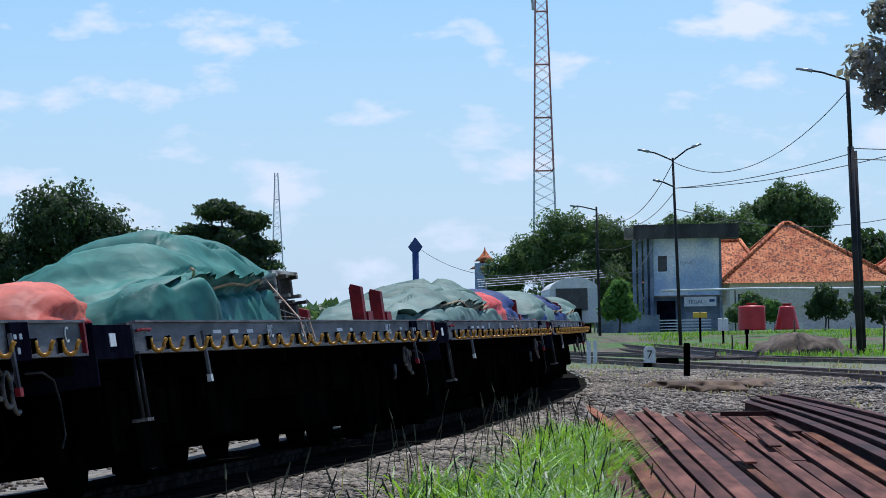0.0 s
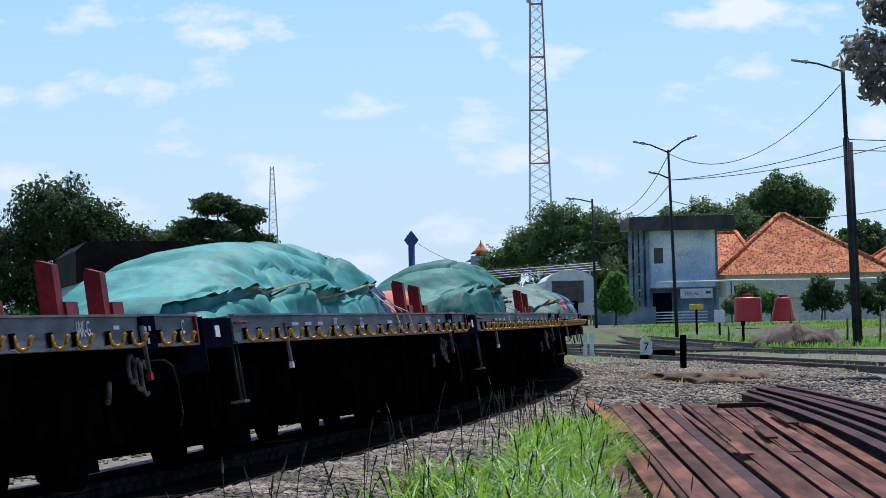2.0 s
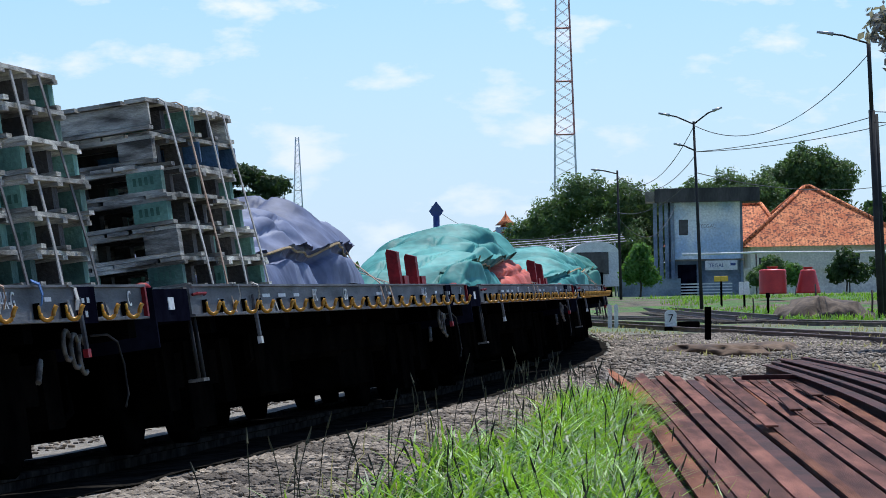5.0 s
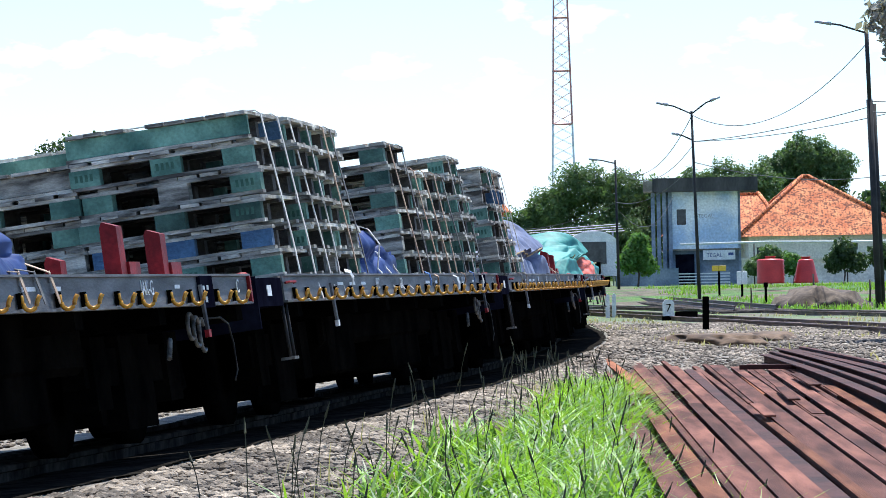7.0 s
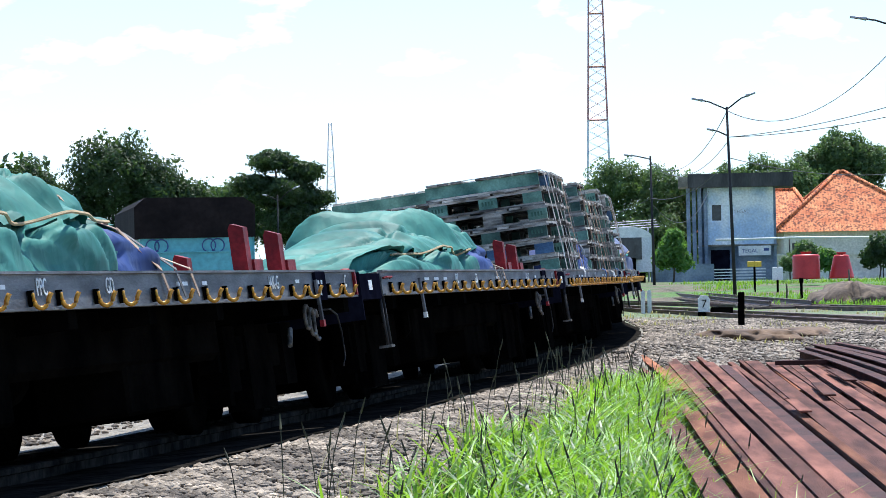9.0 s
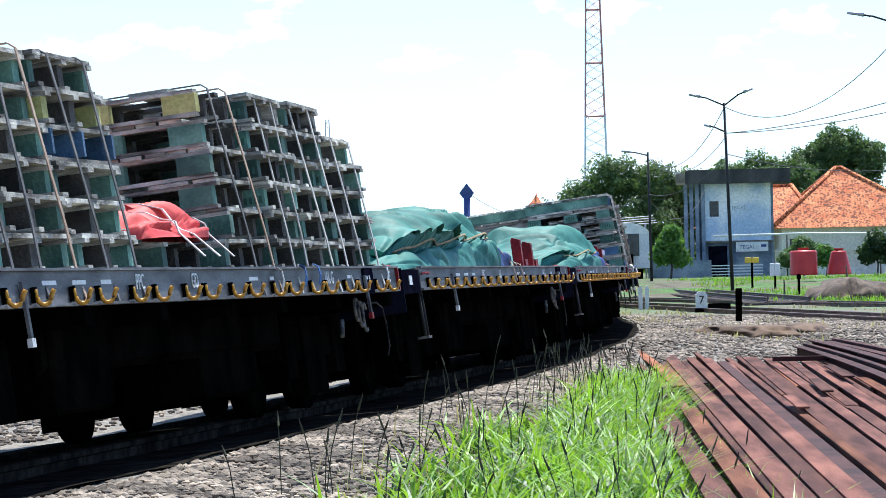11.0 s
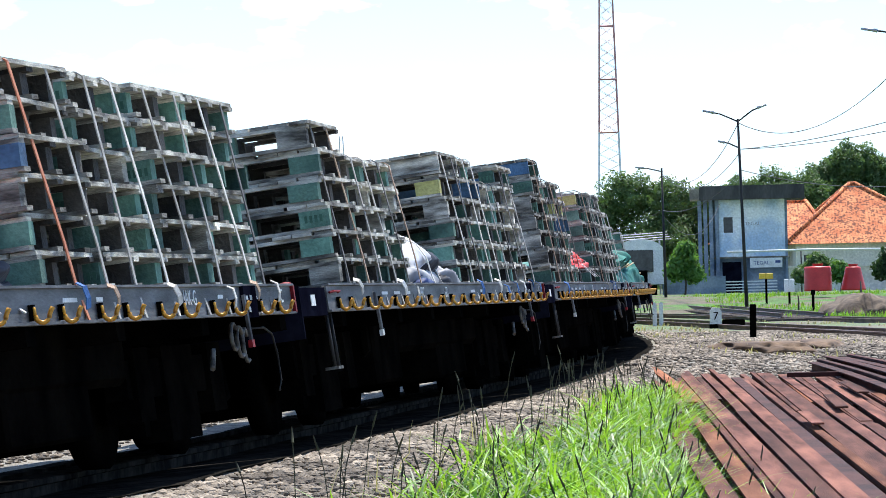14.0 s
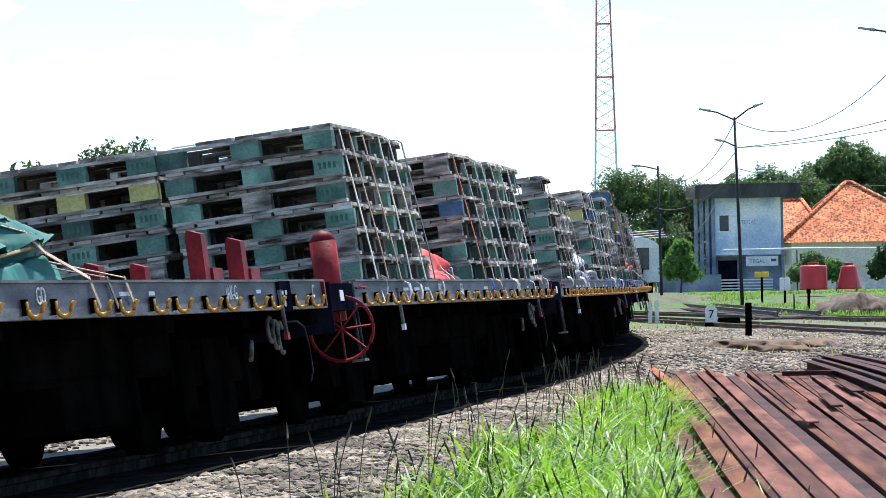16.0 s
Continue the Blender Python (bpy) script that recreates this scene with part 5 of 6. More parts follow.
    part("tread", bm, M_FRAY, step, "worn bright step tread")
    # pale looped hoses and a bent pipe at the front end
    for k, (y, z, w) in enumerate(((11.0, 0.66, 0.07), (11.14, 0.63, 0.08), (11.27, 0.61, 0.07))):
        bm = bmesh.new()
        tube(bm, [(-0.06, y + w * math.cos(a), z + (0.07 + 0.01 * k) * math.sin(a)) for a in [0.6 + 4.6 * i / 12 for i in range(13)]], 0.012, 6)
        part("hose_loop", bm, M_FRAY, ob, "pale worn hose hanging in a loop")
    bm = bmesh.new()
    tube(bm, [(-0.08, 11.55, 0.70), (-0.06, 11.8, 0.70), (-0.05, 11.95, 0.66), (-0.05, 12.02, 0.55), (-0.05, 12.03, 0.40), (-0.06, 11.98, 0.34)], 0.006, 6)
    part("bent_pipe", bm, M_GRIME, ob, "thin bent air pipe")
    bm = bmesh.new()
    tube(bm, [(-0.10, 10.62, 0.60), (-0.09, 10.50, 0.50)], 0.015, 6)
    part("hanging_rod", bm, M_FRAY, ob, "pale worn hanging rod")
    # dark panel and red fittings on the near sill
    bm = bmesh.new()
    box(bm, 0.001, 0.021, 11.02, 11.34, DECK - SILL - 0.012, DECK - 0.010)
    panel = part("sill_panel", bm, M_NAVY, ob, "dark blue panel on the sill")
    for y, z, h in ((11.06, 0.065, 0.022), (11.16, 0.062, 0.026), (11.10, 0.125, 0.03)):
        bm = bmesh.new()
        box(bm, 0.0212, 0.023, y, y + 0.05, DECK - z - h, DECK - z)
        part("marking", bm, M_LAMP, panel, "pale unreadable marking bar")
    bm = bmesh.new()
    box(bm, 0.0, 0.020, 12.385, 12.42, DECK - SILL + 0.01, DECK - 0.012)
    part("end_strip", bm, M_RED, ob, "red painted end strip")
    bm = bmesh.new()
    tube(bm, [(0.012, 0.52, DECK - 0.055), (0.03, 0.56, DECK - 0.05), (0.03, 0.80, DECK - 0.05), (0.012, 0.84, DECK - 0.055)], 0.008, 5)
    part("grab_rail", bm, M_RED, ob, "short red grab rail")
    # hanging levers
    for y in (2.27, 11.0):
        bm = bmesh.new()
        tube(bm, [(0.02, y, DECK - 0.06), (0.03, y, DECK - 0.32)], 0.013, 5)
        lever = part("lashing_lever", bm, M_SILL, ob, "steel lever hanging from the sill")
        bm = bmesh.new()
        box(bm, 0.018, 0.042, y - 0.03, y + 0.03, DECK - 0.345, DECK - 0.305)
        part("grip", bm, M_RED if y > 5 else M_WHITE, lever)
    # stakes near the front end
    for x, y, h in ((-0.28, 10.4, 0.29), (-0.28, 11.42, 0.26), (-0.9, 10.5, 0.2), (-0.9, 11.6, 0.2)):
        bm = bmesh.new()
        prism(bm, [(-0.045, -0.02), (0.045, -0.02), (0.045, h), (-0.03, h + 0.03), (-0.045, h)], y - 0.08, y + 0.05, m=Matrix.Translation((x, 0, DECK)))
        box(bm, x - 0.06, x + 0.06, y + 0.05, y + 0.3, DECK - 0.02, DECK + 0.10)
        part("stake", bm, M_RED, ob, "red painted steel stake")
    # painted markings on the near sill
    for txt, y in (("PPC", 4.6), ("GD", 5.86), ("JAK-G", 9.8), ("C", 12.1)):
        tm = part("lettering", lettering(txt, 0.11, M_WHITE), None, ob, "white painted letters")
        tm.matrix_basis = Matrix.Translation((0.004, y, DECK - 0.105)) @ Matrix.Rotation(radians(90), 4, "Z")
    for y, w in ((2.7, 0.25), (3.25, 0.25), (3.8, 0.2), (7.3, 0.25), (7.9, 0.12), (10.46, 0.12)):
        bm = bmesh.new()
        box(bm, 0.0, 0.003, y, y + w, DECK - 0.075, DECK - 0.055)
        part("marking", bm, M_WHITE, ob, "white unreadable marking bar")
    bm = bmesh.new()
    lathe(bm, [(0.05, 0), (0.05, 0.03), (0.03, 0.05), (0.0, 0.055)], 10, at=(-0.2, 0.25, DECK - 0.015))
    part("cap", bm, M_RED, ob, "small red cap")
    return ob


M_STENCIL = mat("faded_green_stencil", (0.03, 0.09, 0.06), (0.06, 0.14, 0.10), 6, 0.9, 0, 0, 30)


def pallet_mesh(block_mats, seed):
    rng = random.Random(seed)
    bm = bmesh.new()
    w, hh = 1.16, 0.1715
    for k in range(9):
        x = -w / 2 + (k + 0.5) * w / 9
        if rng.random() < 0.95:
            box(bm, x - 0.059, x + 0.059, -w / 2 + rng.uniform(-0.02, 0.015), w / 2 + rng.uniform(-0.02, 0.015), hh - 0.022, hh, 0)
    for y in (-w / 2 + 0.05, 0, w / 2 - 0.05):
        box(bm, -w / 2, w / 2, y - 0.05, y + 0.05, hh - 0.044, hh - 0.0225, 0)
        box(bm, -w / 2, w / 2, y - 0.05, y + 0.05, 0, 0.022, 0)
        for x in (-w / 2 + 0.105, rng.uniform(-0.05, 0.05), w / 2 - 0.105):
            s = (0.045 if x < 0.3 else 0.07) + rng.uniform(-0.008, 0.012)
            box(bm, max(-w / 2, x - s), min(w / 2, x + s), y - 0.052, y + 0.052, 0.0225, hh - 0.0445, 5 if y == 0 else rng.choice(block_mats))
    for x in (-w / 2 + 0.105, w / 2 - 0.105):
        if rng.random() < 0.6:
            for j in range(4):
                a = x - 0.06 + j * 0.03
                box(bm, a, a + 0.017, -w / 2 - 0.006, -w / 2 - 0.003, 0.045, 0.085, 4)
    return mesh_of(bm, M_WOOD, M_TEAL, M_BLUE, M_YELLOW, M_STENCIL, M_WOOD_SHADE)


def solid_pallet_mesh(seed):
    """A pallet with a full side board in place of open blocks."""
    rng = random.Random(seed)
    bm = bmesh.new()
    w, hh = 1.16, 0.1715
    for k in range(9):
        x = -w / 2 + (k + 0.5) * w / 9
        box(bm, x - 0.05, x + 0.05, -w / 2, w / 2, hh - 0.022, hh, 0)
    for y in (-w / 2 + 0.02, 0, w / 2 - 0.02):
        box(bm, -w / 2, w / 2, y - 0.018, y + 0.018, 0.03, hh - 0.0225, 2 if seed == 2 else 1)
    for x in (-0.5, -0.17, 0.17, 0.5):
        box(bm, x - 0.05, x + 0.05, -w / 2, w / 2, 0, 0.022, 0)
    return mesh_of(bm, M_WOOD, M_TEAL, M_BLUE, M_YELLOW)


PALLETS = [pallet_mesh(c, s) for s, c in enumerate(((1, 1, 1, 0), (1, 0, 0), (1, 1, 0), (0, 0, 1), (1, 1, 1), (1, 3, 0)))] + [solid_pallet_mesh(1), solid_pallet_mesh(2)]
PROB = [6, 4, 6, 4, 5, 0.2, 0.9, 0.3]


def board_mesh(sx, sy, sz, material):
    bm = bmesh.new()
    box(bm, -sx / 2, sx / 2, -sy / 2, sy / 2, 0, sz)
    return mesh_of(bm, material)


DECK_BOARD = board_mesh(0.118, 1.16, 0.022, M_WOOD)
STRINGER = board_mesh(1.16, 0.10, 0.022, M_WOOD)
BLOCKS = [board_mesh(0.19, 0.104, 0.125, m) for m in (M_TEAL, M_WOOD, M_BLUE, M_YELLOW)]
# Inner pieces are coloured for the shade within the pallet.
INNER_BLOCK = board_mesh(0.09, 0.10, 0.125, M_WOOD_SHADE)
INNER_STRINGER = board_mesh(1.16, 0.10, 0.022, M_WOOD_SHADE)


def stencilled_block():
    bm = bmesh.new()
    box(bm, -0.095, 0.095, -0.052, 0.052, 0, 0.125)
    for j in range(4):
        box(bm, -0.062 + j * 0.032, -0.044 + j * 0.032, -0.0545, -0.0522, 0.038, 0.09, 1)
    return mesh_of(bm, M_TEAL, M_STENCIL)


STENCILLED = stencilled_block()
SIDE_BOARDS = [board_mesh(1.16, 0.036, 0.118, m) for m in (M_TEAL, M_WOOD, M_BLUE)]


def loose_board_pallet(parent, rng, tint):
    """A pallet in its single boards and blocks, for the open ends of the stacks."""
    ob = part("pallet", STRINGER, None, parent)
    solid = rng.random() < 0.09
    for y in (-0.53, 0.0, 0.53):
        if y > -0.5:
            part("stringer", STRINGER, None, ob).location = (0, y + 0.53, 0)
        if not (solid and y != 0):
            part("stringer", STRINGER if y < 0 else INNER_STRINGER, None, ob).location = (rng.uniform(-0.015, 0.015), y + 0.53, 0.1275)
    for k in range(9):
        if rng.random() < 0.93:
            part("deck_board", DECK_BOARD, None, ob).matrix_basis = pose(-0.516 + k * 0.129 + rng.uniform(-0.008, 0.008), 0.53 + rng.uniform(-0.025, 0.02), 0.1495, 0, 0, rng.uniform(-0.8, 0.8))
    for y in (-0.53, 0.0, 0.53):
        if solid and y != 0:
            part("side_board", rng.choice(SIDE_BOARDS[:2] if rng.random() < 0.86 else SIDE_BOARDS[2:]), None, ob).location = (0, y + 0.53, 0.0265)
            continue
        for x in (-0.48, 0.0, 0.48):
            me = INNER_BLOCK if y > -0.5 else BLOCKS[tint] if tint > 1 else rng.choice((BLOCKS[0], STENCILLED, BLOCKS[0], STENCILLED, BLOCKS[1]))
            bl = part("block", me, None, ob)
            bl.matrix_basis = pose(x + rng.uniform(-0.02, 0.02), y + 0.53 + rng.uniform(-0.006, 0.006), 0.0223, 0, 0, rng.uniform(-1.5, 1.5)) @ Matrix.Diagonal((1, 1, 0.84, 1))
    return ob


def strap_bm(points, w=0.019, t=0.006):
    """A flat webbing strap in the xz plane."""
    bm = bmesh.new()
    for a, b in zip(points, points[1:]):
        a, b = Vector(a), Vector(b)
        d = (b - a)
        nrm = Vector((d.z, 0, -d.x)).normalized() * t
        vs = [bm.verts.new(p + Vector((0, s * w, 0)) + nrm * q) for p in (a, b) for s in (-1, 1) for q in (0, 1)]
        for q in ((0, 1, 3, 2), (4, 6, 7, 5), (0, 4, 5, 1), (2, 3, 7, 6), (0, 2, 6, 4), (1, 5, 7, 3)):
            bm.faces.new([vs[i] for i in q])
    return bm


def lashing(points, w=0.018, t=0.004):
    """A flat strap through points, its width along y."""
    bm = bmesh.new()
    for a, b in zip(points, points[1:]):
        a, b = Vector(a), Vector(b)
        d = (b - a).normalized()
        across = (Vector((0, 1, 0)) - d * d.y).normalized() * w
        out = d.cross(across).normalized() * t
        vs = [bm.verts.new(q + across * m + out * n) for q in (a, b) for m in (-1, 1) for n in (0, 1)]
        for q in ((0, 1, 3, 2), (4, 6, 7, 5), (0, 4, 5, 1), (2, 3, 7, 6), (0, 2, 6, 4), (1, 5, 7, 3)):
            bm.faces.new([vs[i] for i in q])
    return bm


def tail_mesh(material):
    """A loose folded end of webbing that hangs over the sill."""
    return mesh_of(lashing([(0.0, 0, 0.03), (0.03, 0.012, 0.01), (0.035, 0.03, -0.04), (0.022, 0.045, -0.085)], 0.020, 0.005), material)


TAILS = [tail_mesh(m) for m in (M_WHITE, M_STRAP, M_TAIL_B, M_TAIL_B, M_STRAP_T)]


def pallet_block(n, y0, columns, layers, seed, pitch=1.22, tops=None, orange=-1):
    """Two rows of pallet stacks across the wagon, each stack one lashed thing."""
    rng = random.Random(seed)
    for c in range(columns):
        for side, x in ((0, -0.64), (1, -1.83)):
            cnt = (tops[c] if tops else layers) - (1 if side and rng.random() < 0.3 else 0)
            ob = tagged(new("pallet_stack"), "tall stack of weathered grey-green wooden pallets strapped to the wagon", "pallet stack", "pallet stacks")
            dx = dy = 0.0
            for k in range(cnt):
                dx = 0.7 * dx + rng.uniform(-0.035, 0.035)
                dy = 0.7 * dy + rng.uniform(-0.03, 0.03)
                open_end = c == 0
                if open_end:
                    p = loose_board_pallet(ob, rng, rng.choice((0,) * 28 + (2, 3)))
                else:
                    p = part("pallet", rng.choices(PALLETS, PROB)[0], None, ob)
                p.matrix_basis = pose(dx - 0.011 * k, dy - 0.012 * k - (0.53 if open_end else 0), DECK + 0.001 + k * LAYER, 0, rng.uniform(-0.25, 0.25), rng.uniform(-2.0, 2.0))
            top = DECK + cnt * LAYER
            if side == 0:
                for j, yy in enumerate((-0.30, 0.28)):
                    yy += rng.uniform(-0.08, 0.08)
                    lean = rng.uniform(-0.75, 0.05)
                    bm = strap_bm([(0.65, 0, DECK - SILL + 0.01), (0.625, 0, DECK - 0.02), (0.612, 0, DECK + 0.2), (0.60 - 0.011 * cnt, 0, top - 0.02), (0.57 - 0.011 * cnt, 0, top + 0.004), (-0.58, 0, top + 0.004)])
                    use = M_STRAP_O if c == orange and j == 0 else rng.choice((M_STRAP, M_STRAP, M_STRAP_D, M_STRAP_T))
                    st = part("strap", bm, use, ob, {"orange_webbing_strap": "orange webbing strap", "dark_webbing_strap": "dark grimy webbing strap", "tan_webbing_strap": "tan webbing strap"}.get(use.name, "grey webbing strap"))
                    for v in st.data.vertices:
                        v.co.y += lean * (v.co.z - 1.4) * 0.4
                    st.matrix_basis = pose(0, yy, 0)
                    if rng.random() < 0.55:
                        tail = part("strap_tail", rng.choice(TAILS), None, ob, "loose strap end")
                        tail.matrix_basis = pose(0.655, yy + rng.uniform(-0.05, 0.08), DECK - rng.uniform(0.0, 0.05), rng.uniform(-25, 25), 0, rng.uniform(-20, 20))
            rides(ob, n, pose(x, y0 + pitch * (c + 0.5), 0, 0, 0, rng.uniform(-0.6, 0.6)))


def facets(x, y, seed):
    """Piecewise flat random relief, -1 to 1, on a slanting lattice of triangles."""
    i, j = math.floor(x), math.floor(y)
    fx, fy = x - i, y - j

    def r(m, n):
        return noise.cell(Vector((m + 0.5, n + 0.5, seed * 3.1 + 0.5))) * 2 - 1

    if fx + fy < 1:
        return r(i, j) * (1 - fx - fy) + r(i + 1, j) * fx + r(i, j + 1) * fy
    return r(i + 1, j + 1) * (fx + fy - 1) + r(i + 1, j) * (1 - fy) + r(i, j + 1) * (1 - fx)


def heap_rise(u, p, skew):
    """How high the heap stands along its length, 0 to 1."""
    return max(0.0, 1 - abs(2 * u - 1 + skew * (1 - (2 * u - 1) ** 2)) ** p) ** (1 / 2.2)


def hem_angle(u, length, p, skew, seam, seed):
    """The angle round the heap at which the upper sheet ends: a nearly level line with a slow wave."""
    level = (seam + 0.05 * noise.noise(Vector((length * u * 0.7, seed, 0)))) / max(0.05, heap_rise(u, p, skew))
    return math.asin(min(0.93, level)) + 0.03 * noise.noise(Vector((length * u * 2.6, seed, 4)))


def heap_point(u, a, length, wide, high, seed, p, fold, skew, line, lip, grow):
    """A point of a tarpaulin over a heap: long pleats down the side, stiff facets, sharp creases, a tuck along the hem."""
    e = heap_rise(u, p, skew)
    c, s = math.cos(a), math.sin(a)
    px = wide / 2 * math.copysign(abs(c) ** 0.72, c) * (0.72 + 0.28 * e)
    pz = high * e * max(0.0, s) ** 0.85
    py = length * u
    d = a - line
    hump = 1 + 0.10 * noise.noise(Vector((px * 0.5, py * 0.4, seed * 3.3)))
    bend = 0.5 * noise.noise(Vector((a * 1.2, py * 0.6, seed * 2.1)))
    billow = noise.noise(Vector((px * 0.8, py * 0.7, seed * 1.7)))
    w = 0.62 * a
    # below the hem the sheet hangs in wide triangles, above it lies in narrow pleats
    if d < 0:
        cloth = 0.9 * facets(py * 1.7 + bend + 0.8 * w, w * 2.2, seed) + 0.5 * facets(py * 3.9 - 1.4 * w, w * 2.6 + bend, seed + 9)
    else:
        cloth = 0.55 * facets(py * 1.3 + bend, w * 0.8, seed + 4) + 0.45 * facets(py * 3.6 + 0.7 * w + bend, w * 1.0, seed + 5) + 0.22 * facets(py * 8.0 - w, w * 2.4, seed + 6)
    # gathers that fan out from the hem and from the deck
    near = math.exp(-(d / 0.22) ** 2) + 0.7 * math.exp(-(a / 0.2) ** 2)
    gather = 1 - 2.6 * abs(noise.noise(Vector((py * 3.1 + 0.6 * a, 0.4 * a, seed * 4.1))))
    c1 = noise.noise(Vector((py * 1.2 + 0.9 * a + bend, a * 0.7, seed * 6.3)))
    disp = fold * (0.45 * billow + cloth + 0.35 * near * gather * min(1, 1.6 * e) - 0.55 * max(0.0, 1 - abs(c1) * 12)) + grow
    disp -= lip * math.exp(-((d + 0.05) / 0.07) ** 2) * min(1, 1.5 * e)
    out = Vector((px, py, pz * hump)) + Vector((c, 0, s + 0.15)).normalized() * disp * min(1, 0.35 + pz / max(0.01, high))
    out.z = max(out.z, 0.0)
    out.x = min(out.x, wide / 2 + 0.05)
    return out


def drape(length, wide, high, seed, p=3.0, fold=0.05, skew=0.0, nu=190, nv=84, top=False, lip=0.0, seam=0.35, grow=0.0):
    """A tarpaulin drawn over a heap; top: only the sheet above the hem, with a raised edge."""
    bm = bmesh.new()
    grid = []
    for i in range(nu + 1):
        u = i / nu
        line = hem_angle(u, length, p, skew, seam, seed)
        a0, a1 = (line, 2.7) if top else (0.0, math.pi)
        row = []
        for j in range(nv + 1):
            a = a0 + (a1 - a0) * j / nv
            g = grow * (1 + 0.9 * math.exp(-(a - a0) / 0.10)) if top else grow
            row.append(bm.verts.new(heap_point(u, a + (0.001 if top else 0), length, wide, high, seed, p, fold, skew, line, lip, g)))
        grid.append(row)
    for a, b in zip(grid, grid[1:]):
        for j in range(nv):
            bm.faces.new((a[j], a[j + 1], b[j + 1], b[j])).smooth = True
    return bm


def tarp_heap(n, y0, length, high, main, label, seed, extras=(), p=2.0, fold=0.095, wide=1.45, skew=0.0, rope=True):
    ob = tagged(new("tarp_covered_load"), label, "covered load", "tarpaulin loads")
    seam = 0.34 + 0.06 * math.sin(seed * 2.3)
    part("tarpaulin", drape(length, wide, high, seed, p, fold, skew, lip=0.10, seam=seam), main, ob)
    part("upper_tarpaulin", drape(length, wide, high, seed, p, fold, skew, top=True, seam=seam, grow=0.028, nv=64), main, ob)
    for k, (yy, ln, hh, w, xx, material, what) in enumerate(extras):
        ex = part("loose_sheet", drape(ln, w, hh, seed + 11 + k, 2.6, fold * 0.5, 0, 70, 50, lip=0.03), material, ob, what)
        ex.location = (xx, yy, 0)

    def on_heap(u, da, lift):
        line = hem_angle(u, length, p, skew, seam, seed)
        return heap_point(u, line + da, length, wide, high, seed, p, fold, skew, line, 0.0, lift)
    if rope:
        # timber batten that shows under the hem
        bm = bmesh.new()
        pts = [on_heap(k / 60, -0.02, 0.022) for k in range(9, 53)]
        for _ in range(4):
            pts = [pts[0]] + [(a + b * 2 + c) / 4 for a, b, c in zip(pts, pts[1:], pts[2:])] + [pts[-1]]
        tube(bm, pts, 0.009, 5)
        part("batten", bm, M_ROPE, ob, "tan batten under the hem of the sheet")
        # lashings from the front end of the heap down to the sill
        for k, use in enumerate((M_STRAP_T, M_STRAP_D, M_STRAP_T)):
            u = 0.80 + 0.05 * k
            pts = [on_heap(u + 0.02 * i, 0.75 - 0.3 * i, 0.03) for i in range(4)]
            pts.append(Vector((wide / 2 + 0.02, length * (u + 0.10) + 0.1, 0.01)))
            pts.append(Vector((wide / 2 + 0.035, length * (u + 0.11) + 0.12, -0.13)))
            part("lashing_strap", lashing(pts), use, ob, "dark grimy lashing strap" if use == M_STRAP_D else "tan lashing strap")
    return rides(ob, n, Matrix.Translation((-wide / 2 - 0.01, y0, DECK)))


def bundle(n, y0, length, high, wide, material, label, seed, extras=(), xoff=-0.5, lift=0.0):
    ob = tagged(new("bundled_sheet"), label, "bundled tarpaulin", "bundled sheets")
    part("sheet", drape(length, wide, high, seed, 2.2, 0.075, 0, 70, 50, lip=0.05), material, ob)
    for k, (yy, ln, hh, w, xx, m2, what) in enumerate(extras):
        part("loose_sheet", drape(ln, w, hh, seed + 5 + k, 2.2, 0.07, 0, 60, 44, lip=0.05), m2, ob, what).location = (xx, yy, 0)
    for u in (0.3, 0.55, 0.8):
        st = part("strap", strap_bm([(wide / 2 + 0.06, 0, -0.12)] + [(q.x, 0, q.z) for q in [heap_point(u, 0.1 + 2.9 * k / 9, length, wide, high, seed, 2.2, 0.075, 0, 0.4, 0.0, 0.02) for k in range(10)]]), M_STRAP, ob)
        st.location = (0, length * u, 0)
    return rides(ob, n, Matrix.Translation((xoff, y0, DECK + lift)))


def crate(n, y0, label="green painted wooden pallets lying on the wagon floor", layers=2):
    ob = tagged(new("loose_pallet"), label, "pallet")
    for k in range(layers):
        loose_board_pallet(ob, random.Random(5 + k), 0).matrix_basis = pose(0, -0.53, k * LAYER, 0, 0, k * 1.5)
    rides(ob, n, Matrix.Translation((-0.7, y0 + 0.6, DECK + 0.001)))


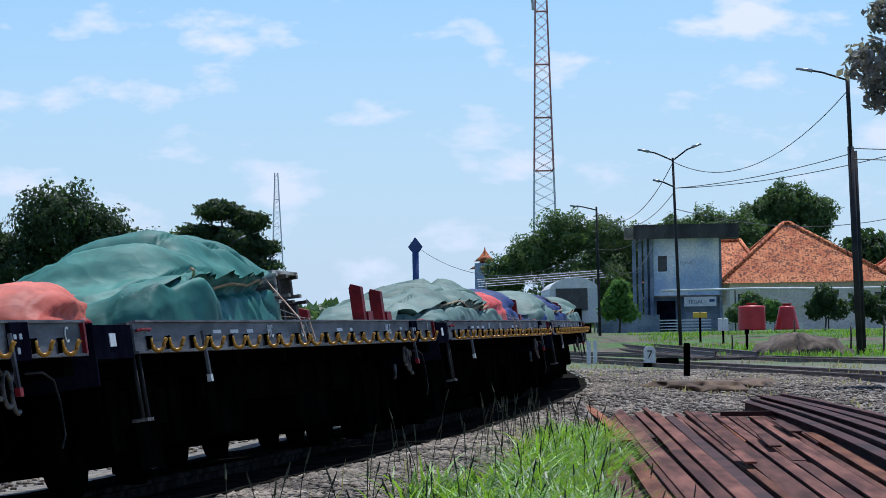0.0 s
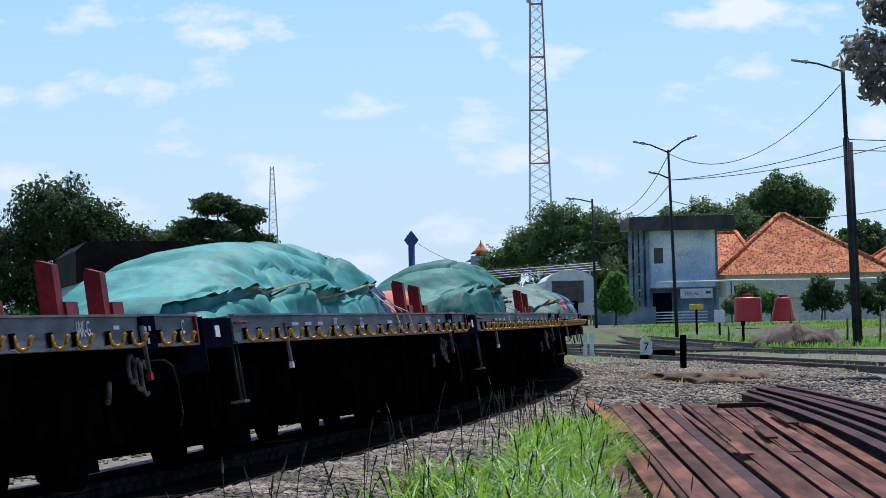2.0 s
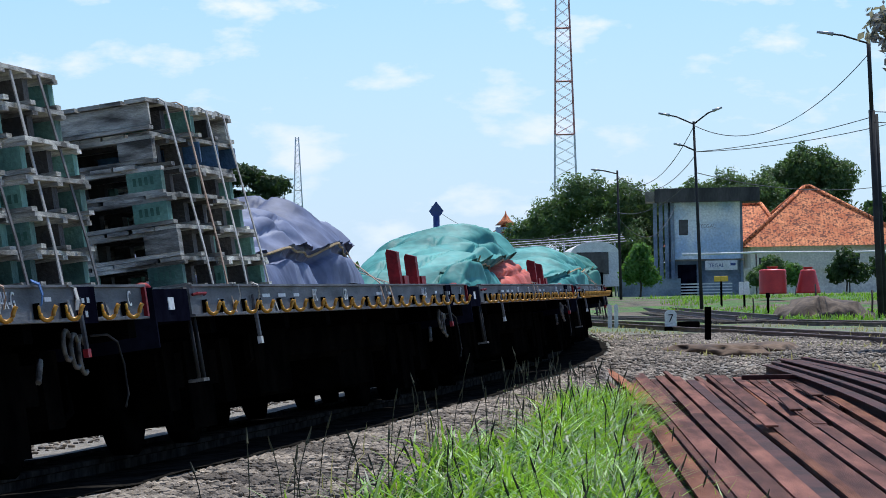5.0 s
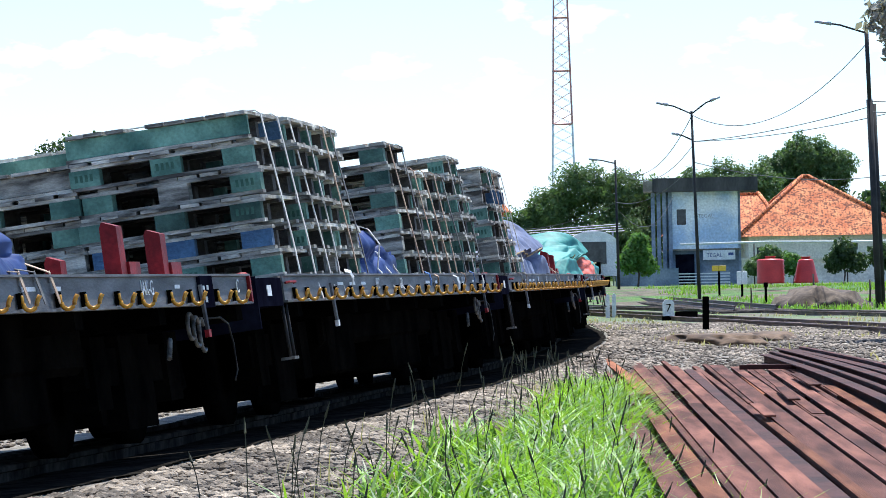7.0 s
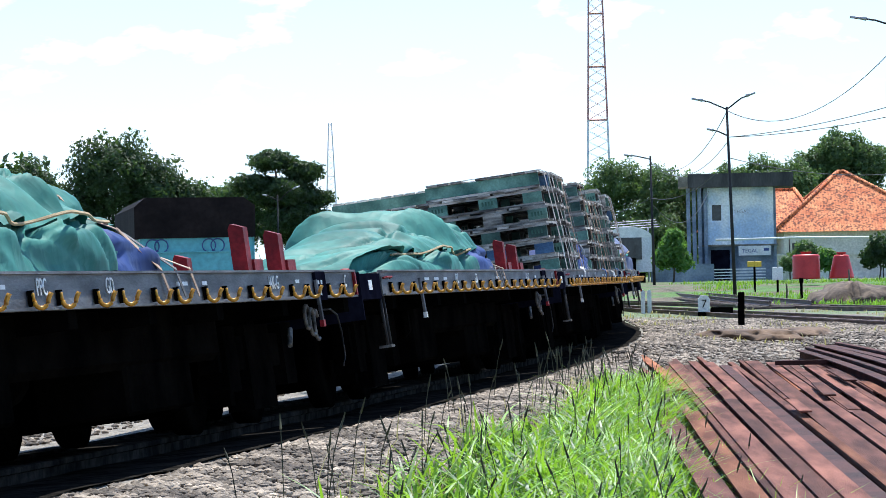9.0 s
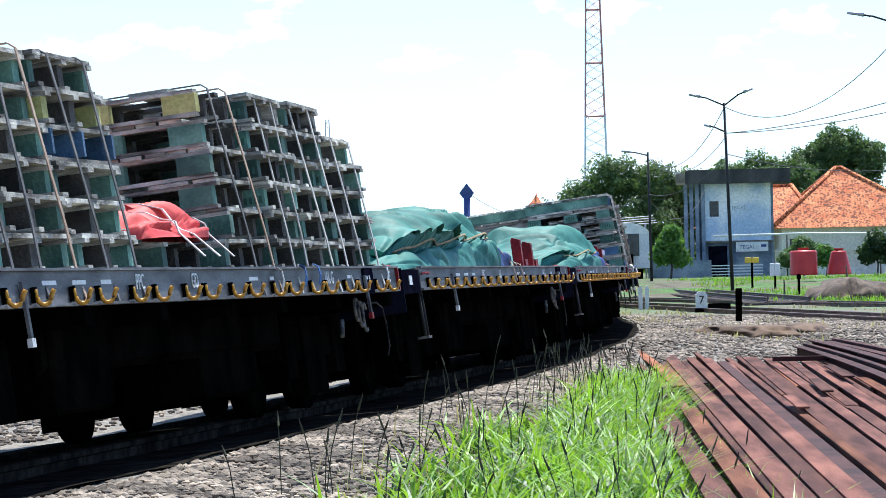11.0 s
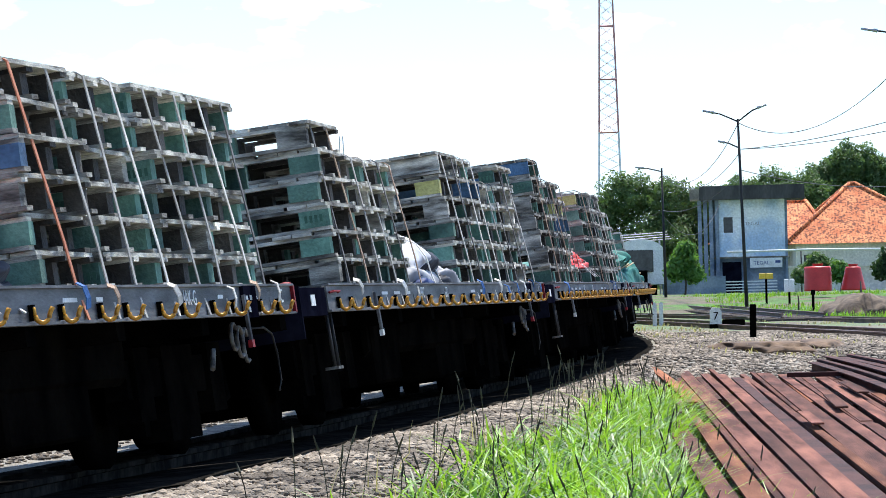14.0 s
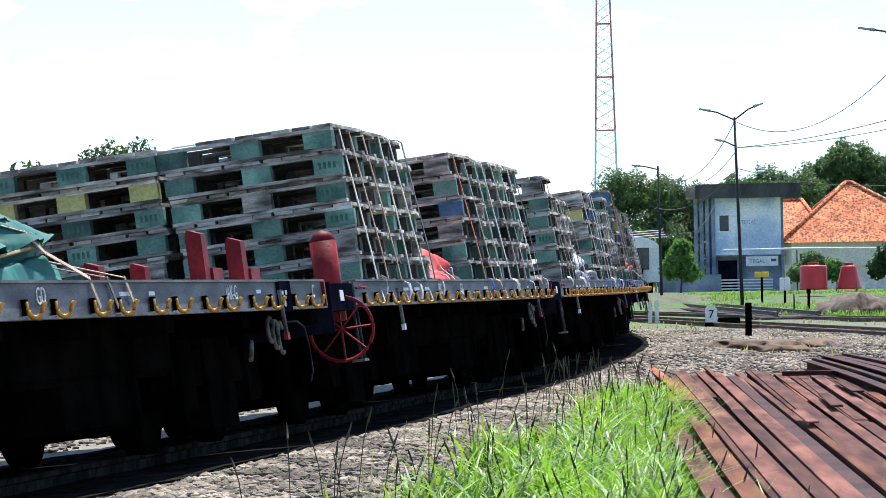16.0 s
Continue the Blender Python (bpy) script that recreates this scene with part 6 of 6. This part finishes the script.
def build_train():
    first = flat_wagon()
    rides(first, -3)
    for n in range(-2, 12):
        rides(copy_thing(first, wagon_pose(n, 0)), n)
    green = "green tarpaulin drawn over a long heap on the wagon"
    tarp_heap(-3, 1.2, 7.5, 0.48, M_TARP_GG, "grey-green tarpaulin drawn over a long heap on the wagon", 31)
    tarp_heap(-2, 1.0, 7.0, 0.45, M_TARP_B, "dark blue tarpaulin drawn over a long heap on the wagon", 32, ((0.2, 3.0, 0.5, 1.4, 0, M_TARP_GG, "grey-green tarpaulin"),))
    tarp_heap(-1, 0.9, 7.2, 0.50, M_TARP_GG, "grey-green tarpaulin drawn over a long heap on the wagon", 33,
              ((5.2, 2.2, 0.42, 1.4, 0, M_TARP_R, "red sheet end"), (6.4, 2.8, 0.4, 1.4, 0, M_TARP_B, "blue sheet end")))
    tarp_heap(0, 2.3, 3.7, 0.66, M_TARP_G, "green tarpaulin over an orange sheet heaped on the wagon", 1, p=2.2, extras=
              ((-0.75, 2.0, 0.40, 1.0, -0.35, M_TARP_O, "orange sheet showing at the end"), (3.0, 1.3, 0.42, 0.9, -0.22, M_TARP_O, "orange sheet showing at the end")))
    crate(0, 5.75)
    tarp_heap(1, 1.0, 7.4, 0.66, M_TARP_T, "turquoise tarpaulin drawn over a long heap on the wagon", 2, wide=1.6, p=2.4, skew=-0.1, extras=((5.9, 1.9, 0.34, 1.3, 0.1, M_TARP_B, "dark blue sheet end"),))
    tarp_heap(2, 1.8, 5.0, 0.68, M_TARP_T, "turquoise tarpaulin over an orange-red load on the wagon", 3,
              ((2.0, 2.9, 0.36, 1.54, 0.03, M_TARP_O, "orange sheet under the green one"), (4.75, 0.5, 0.40, 0.34, 0.1, M_TARP_R, "red knotted sheet end")), skew=-0.08)
    pallet_block(3, 0.85, 2, 6, 41)
    tarp_heap(3, 3.3, 4.5, 0.66, M_TARP_S, "grey-blue tarpaulin heaped over pallets on the wagon", 4, skew=-0.1, fold=0.075, p=2.4)
    pallet_block(4, 0.95, 3, 6, 42, tops=(6, 6, 6))
    bundle(4, 4.9, 1.8, 0.50, 0.92, M_TARP_B, "dark blue tarpaulin bundle strapped between pallet stacks", 51)
    pallet_block(4, 6.9, 4, 6, 43, tops=(6, 5, 5, 6))
    tarp_heap(5, 2.2, 5.5, 0.60, M_TARP_G, "green tarpaulin with a blue sheet over a long heap", 5, ((4.1, 1.6, 0.42, 1.4, 0.05, M_TARP_B, "blue sheet end"),), skew=-0.3, p=1.6)
    tarp_heap(6, 0.9, 6.6, 0.66, M_TARP_G, "green tarpaulin with a blue sheet over a long heap", 6, ((5.0, 1.4, 0.36, 1.4, 0.05, M_TARP_B, "blue sheet end"),), skew=-0.3, p=1.8)
    pallet_block(7, 1.25, 3, 6, 44, tops=(7, 6, 6))
    crate(7, 5.75, "green painted wooden pallet under a red sheet", 1)
    bundle(7, 5.6, 1.5, 0.24, 0.95, M_TARP_R, "bright red sheet bundle lying on a pallet between stacks", 52, ((-0.15, 0.7, 0.26, 0.7, -0.1, M_TARP_T, "pale turquoise sheet"),), lift=LAYER)
    pallet_block(7, 7.2, 4, 6, 45, tops=(6, 6, 6, 5))
    pallet_block(8, 1.25, 3, 6, 46, tops=(6, 5, 5))
    bundle(8, 5.15, 2.0, 0.42, 0.85, M_TARP_W, "white and black sheet bundle strapped between pallet stacks", 53, ((0.55, 1.0, 0.40, 0.90, 0.03, M_TARP_K, "black sheet"), (1.25, 0.8, 0.30, 0.88, 0.04, M_TARP_W, "white sheet"), (0.1, 0.7, 0.26, 0.94, 0.04, M_TARP_B, "dark blue sheet"), (0.95, 0.6, 0.24, 0.95, 0.04, M_TARP_K, "black sheet")))
    pallet_block(8, 7.25, 4, 6, 47, tops=(6, 6, 5, 6))
    pallet_block(9, 1.2, 3, 6, 48, tops=(6, 6, 6))
    bundle(9, 5.3, 1.6, 0.36, 0.92, M_TARP_R, "orange-red sheet bundle strapped between pallet stacks", 54, ((-0.25, 0.9, 0.42, 0.6, -0.15, M_TARP_T, "pale turquoise sheet"), (1.1, 0.8, 0.30, 0.9, 0, M_TARP_K, "black sheet")))
    pallet_block(9, 7.25, 4, 6, 49, tops=(6, 6, 6, 6), orange=0)
    tarp_heap(10, 0.5, 6.8, 0.50, M_TARP_G, green, 7)
    tarp_heap(11, 0.5, 7.0, 0.50, M_TARP_G, green, 8)
    # hand brake wheel on its red pedestal
    hb = tagged(new("hand_brake"), "red hand brake pedestal with a spoked wheel on the wagon end", "hand brake")
    bm = bmesh.new()
    tube(bm, [(0, 0, -0.25), (0, 0, 0.26)], 0.085, 10)
    lathe(bm, [(0.085, 0.26), (0.055, 0.31), (0.0, 0.33)], 10)
    part("pedestal", bm, M_RED, hb)
    bm = bmesh.new()
    ring = [(0.06 + 0.2 * math.cos(a), -0.12, -0.30 + 0.2 * math.sin(a)) for a in [2 * math.pi * k / 24 for k in range(25)]]
    tube(bm, ring, 0.012, 5)
    for k in range(4):
        a = math.pi * k / 4
        tube(bm, [(0.06 + 0.2 * math.cos(a), -0.12, -0.30 + 0.2 * math.sin(a)), (0.06 - 0.2 * math.cos(a), -0.12, -0.30 - 0.2 * math.sin(a))], 0.007, 4)
    part("wheel", bm, M_RED, hb, "red spoked wheel")
    rides(hb, 9, Matrix.Translation((-0.12, 0.28, DECK)))


def motions():
    for ob, n, m in RIDERS:
        walk(ob, [(t, wagon_pose(n, t) @ m) for t in TIMES])
        for wheel in [c for c in ob.children if c.name.startswith("wheelset")]:
            at = wheel.location.copy()
            walk(wheel, [(k / 30, Matrix.Translation(at) @ Matrix.Rotation(-run(k / 30) / 0.38, 4, "X")) for k in range(481)])


build_train()
motions()
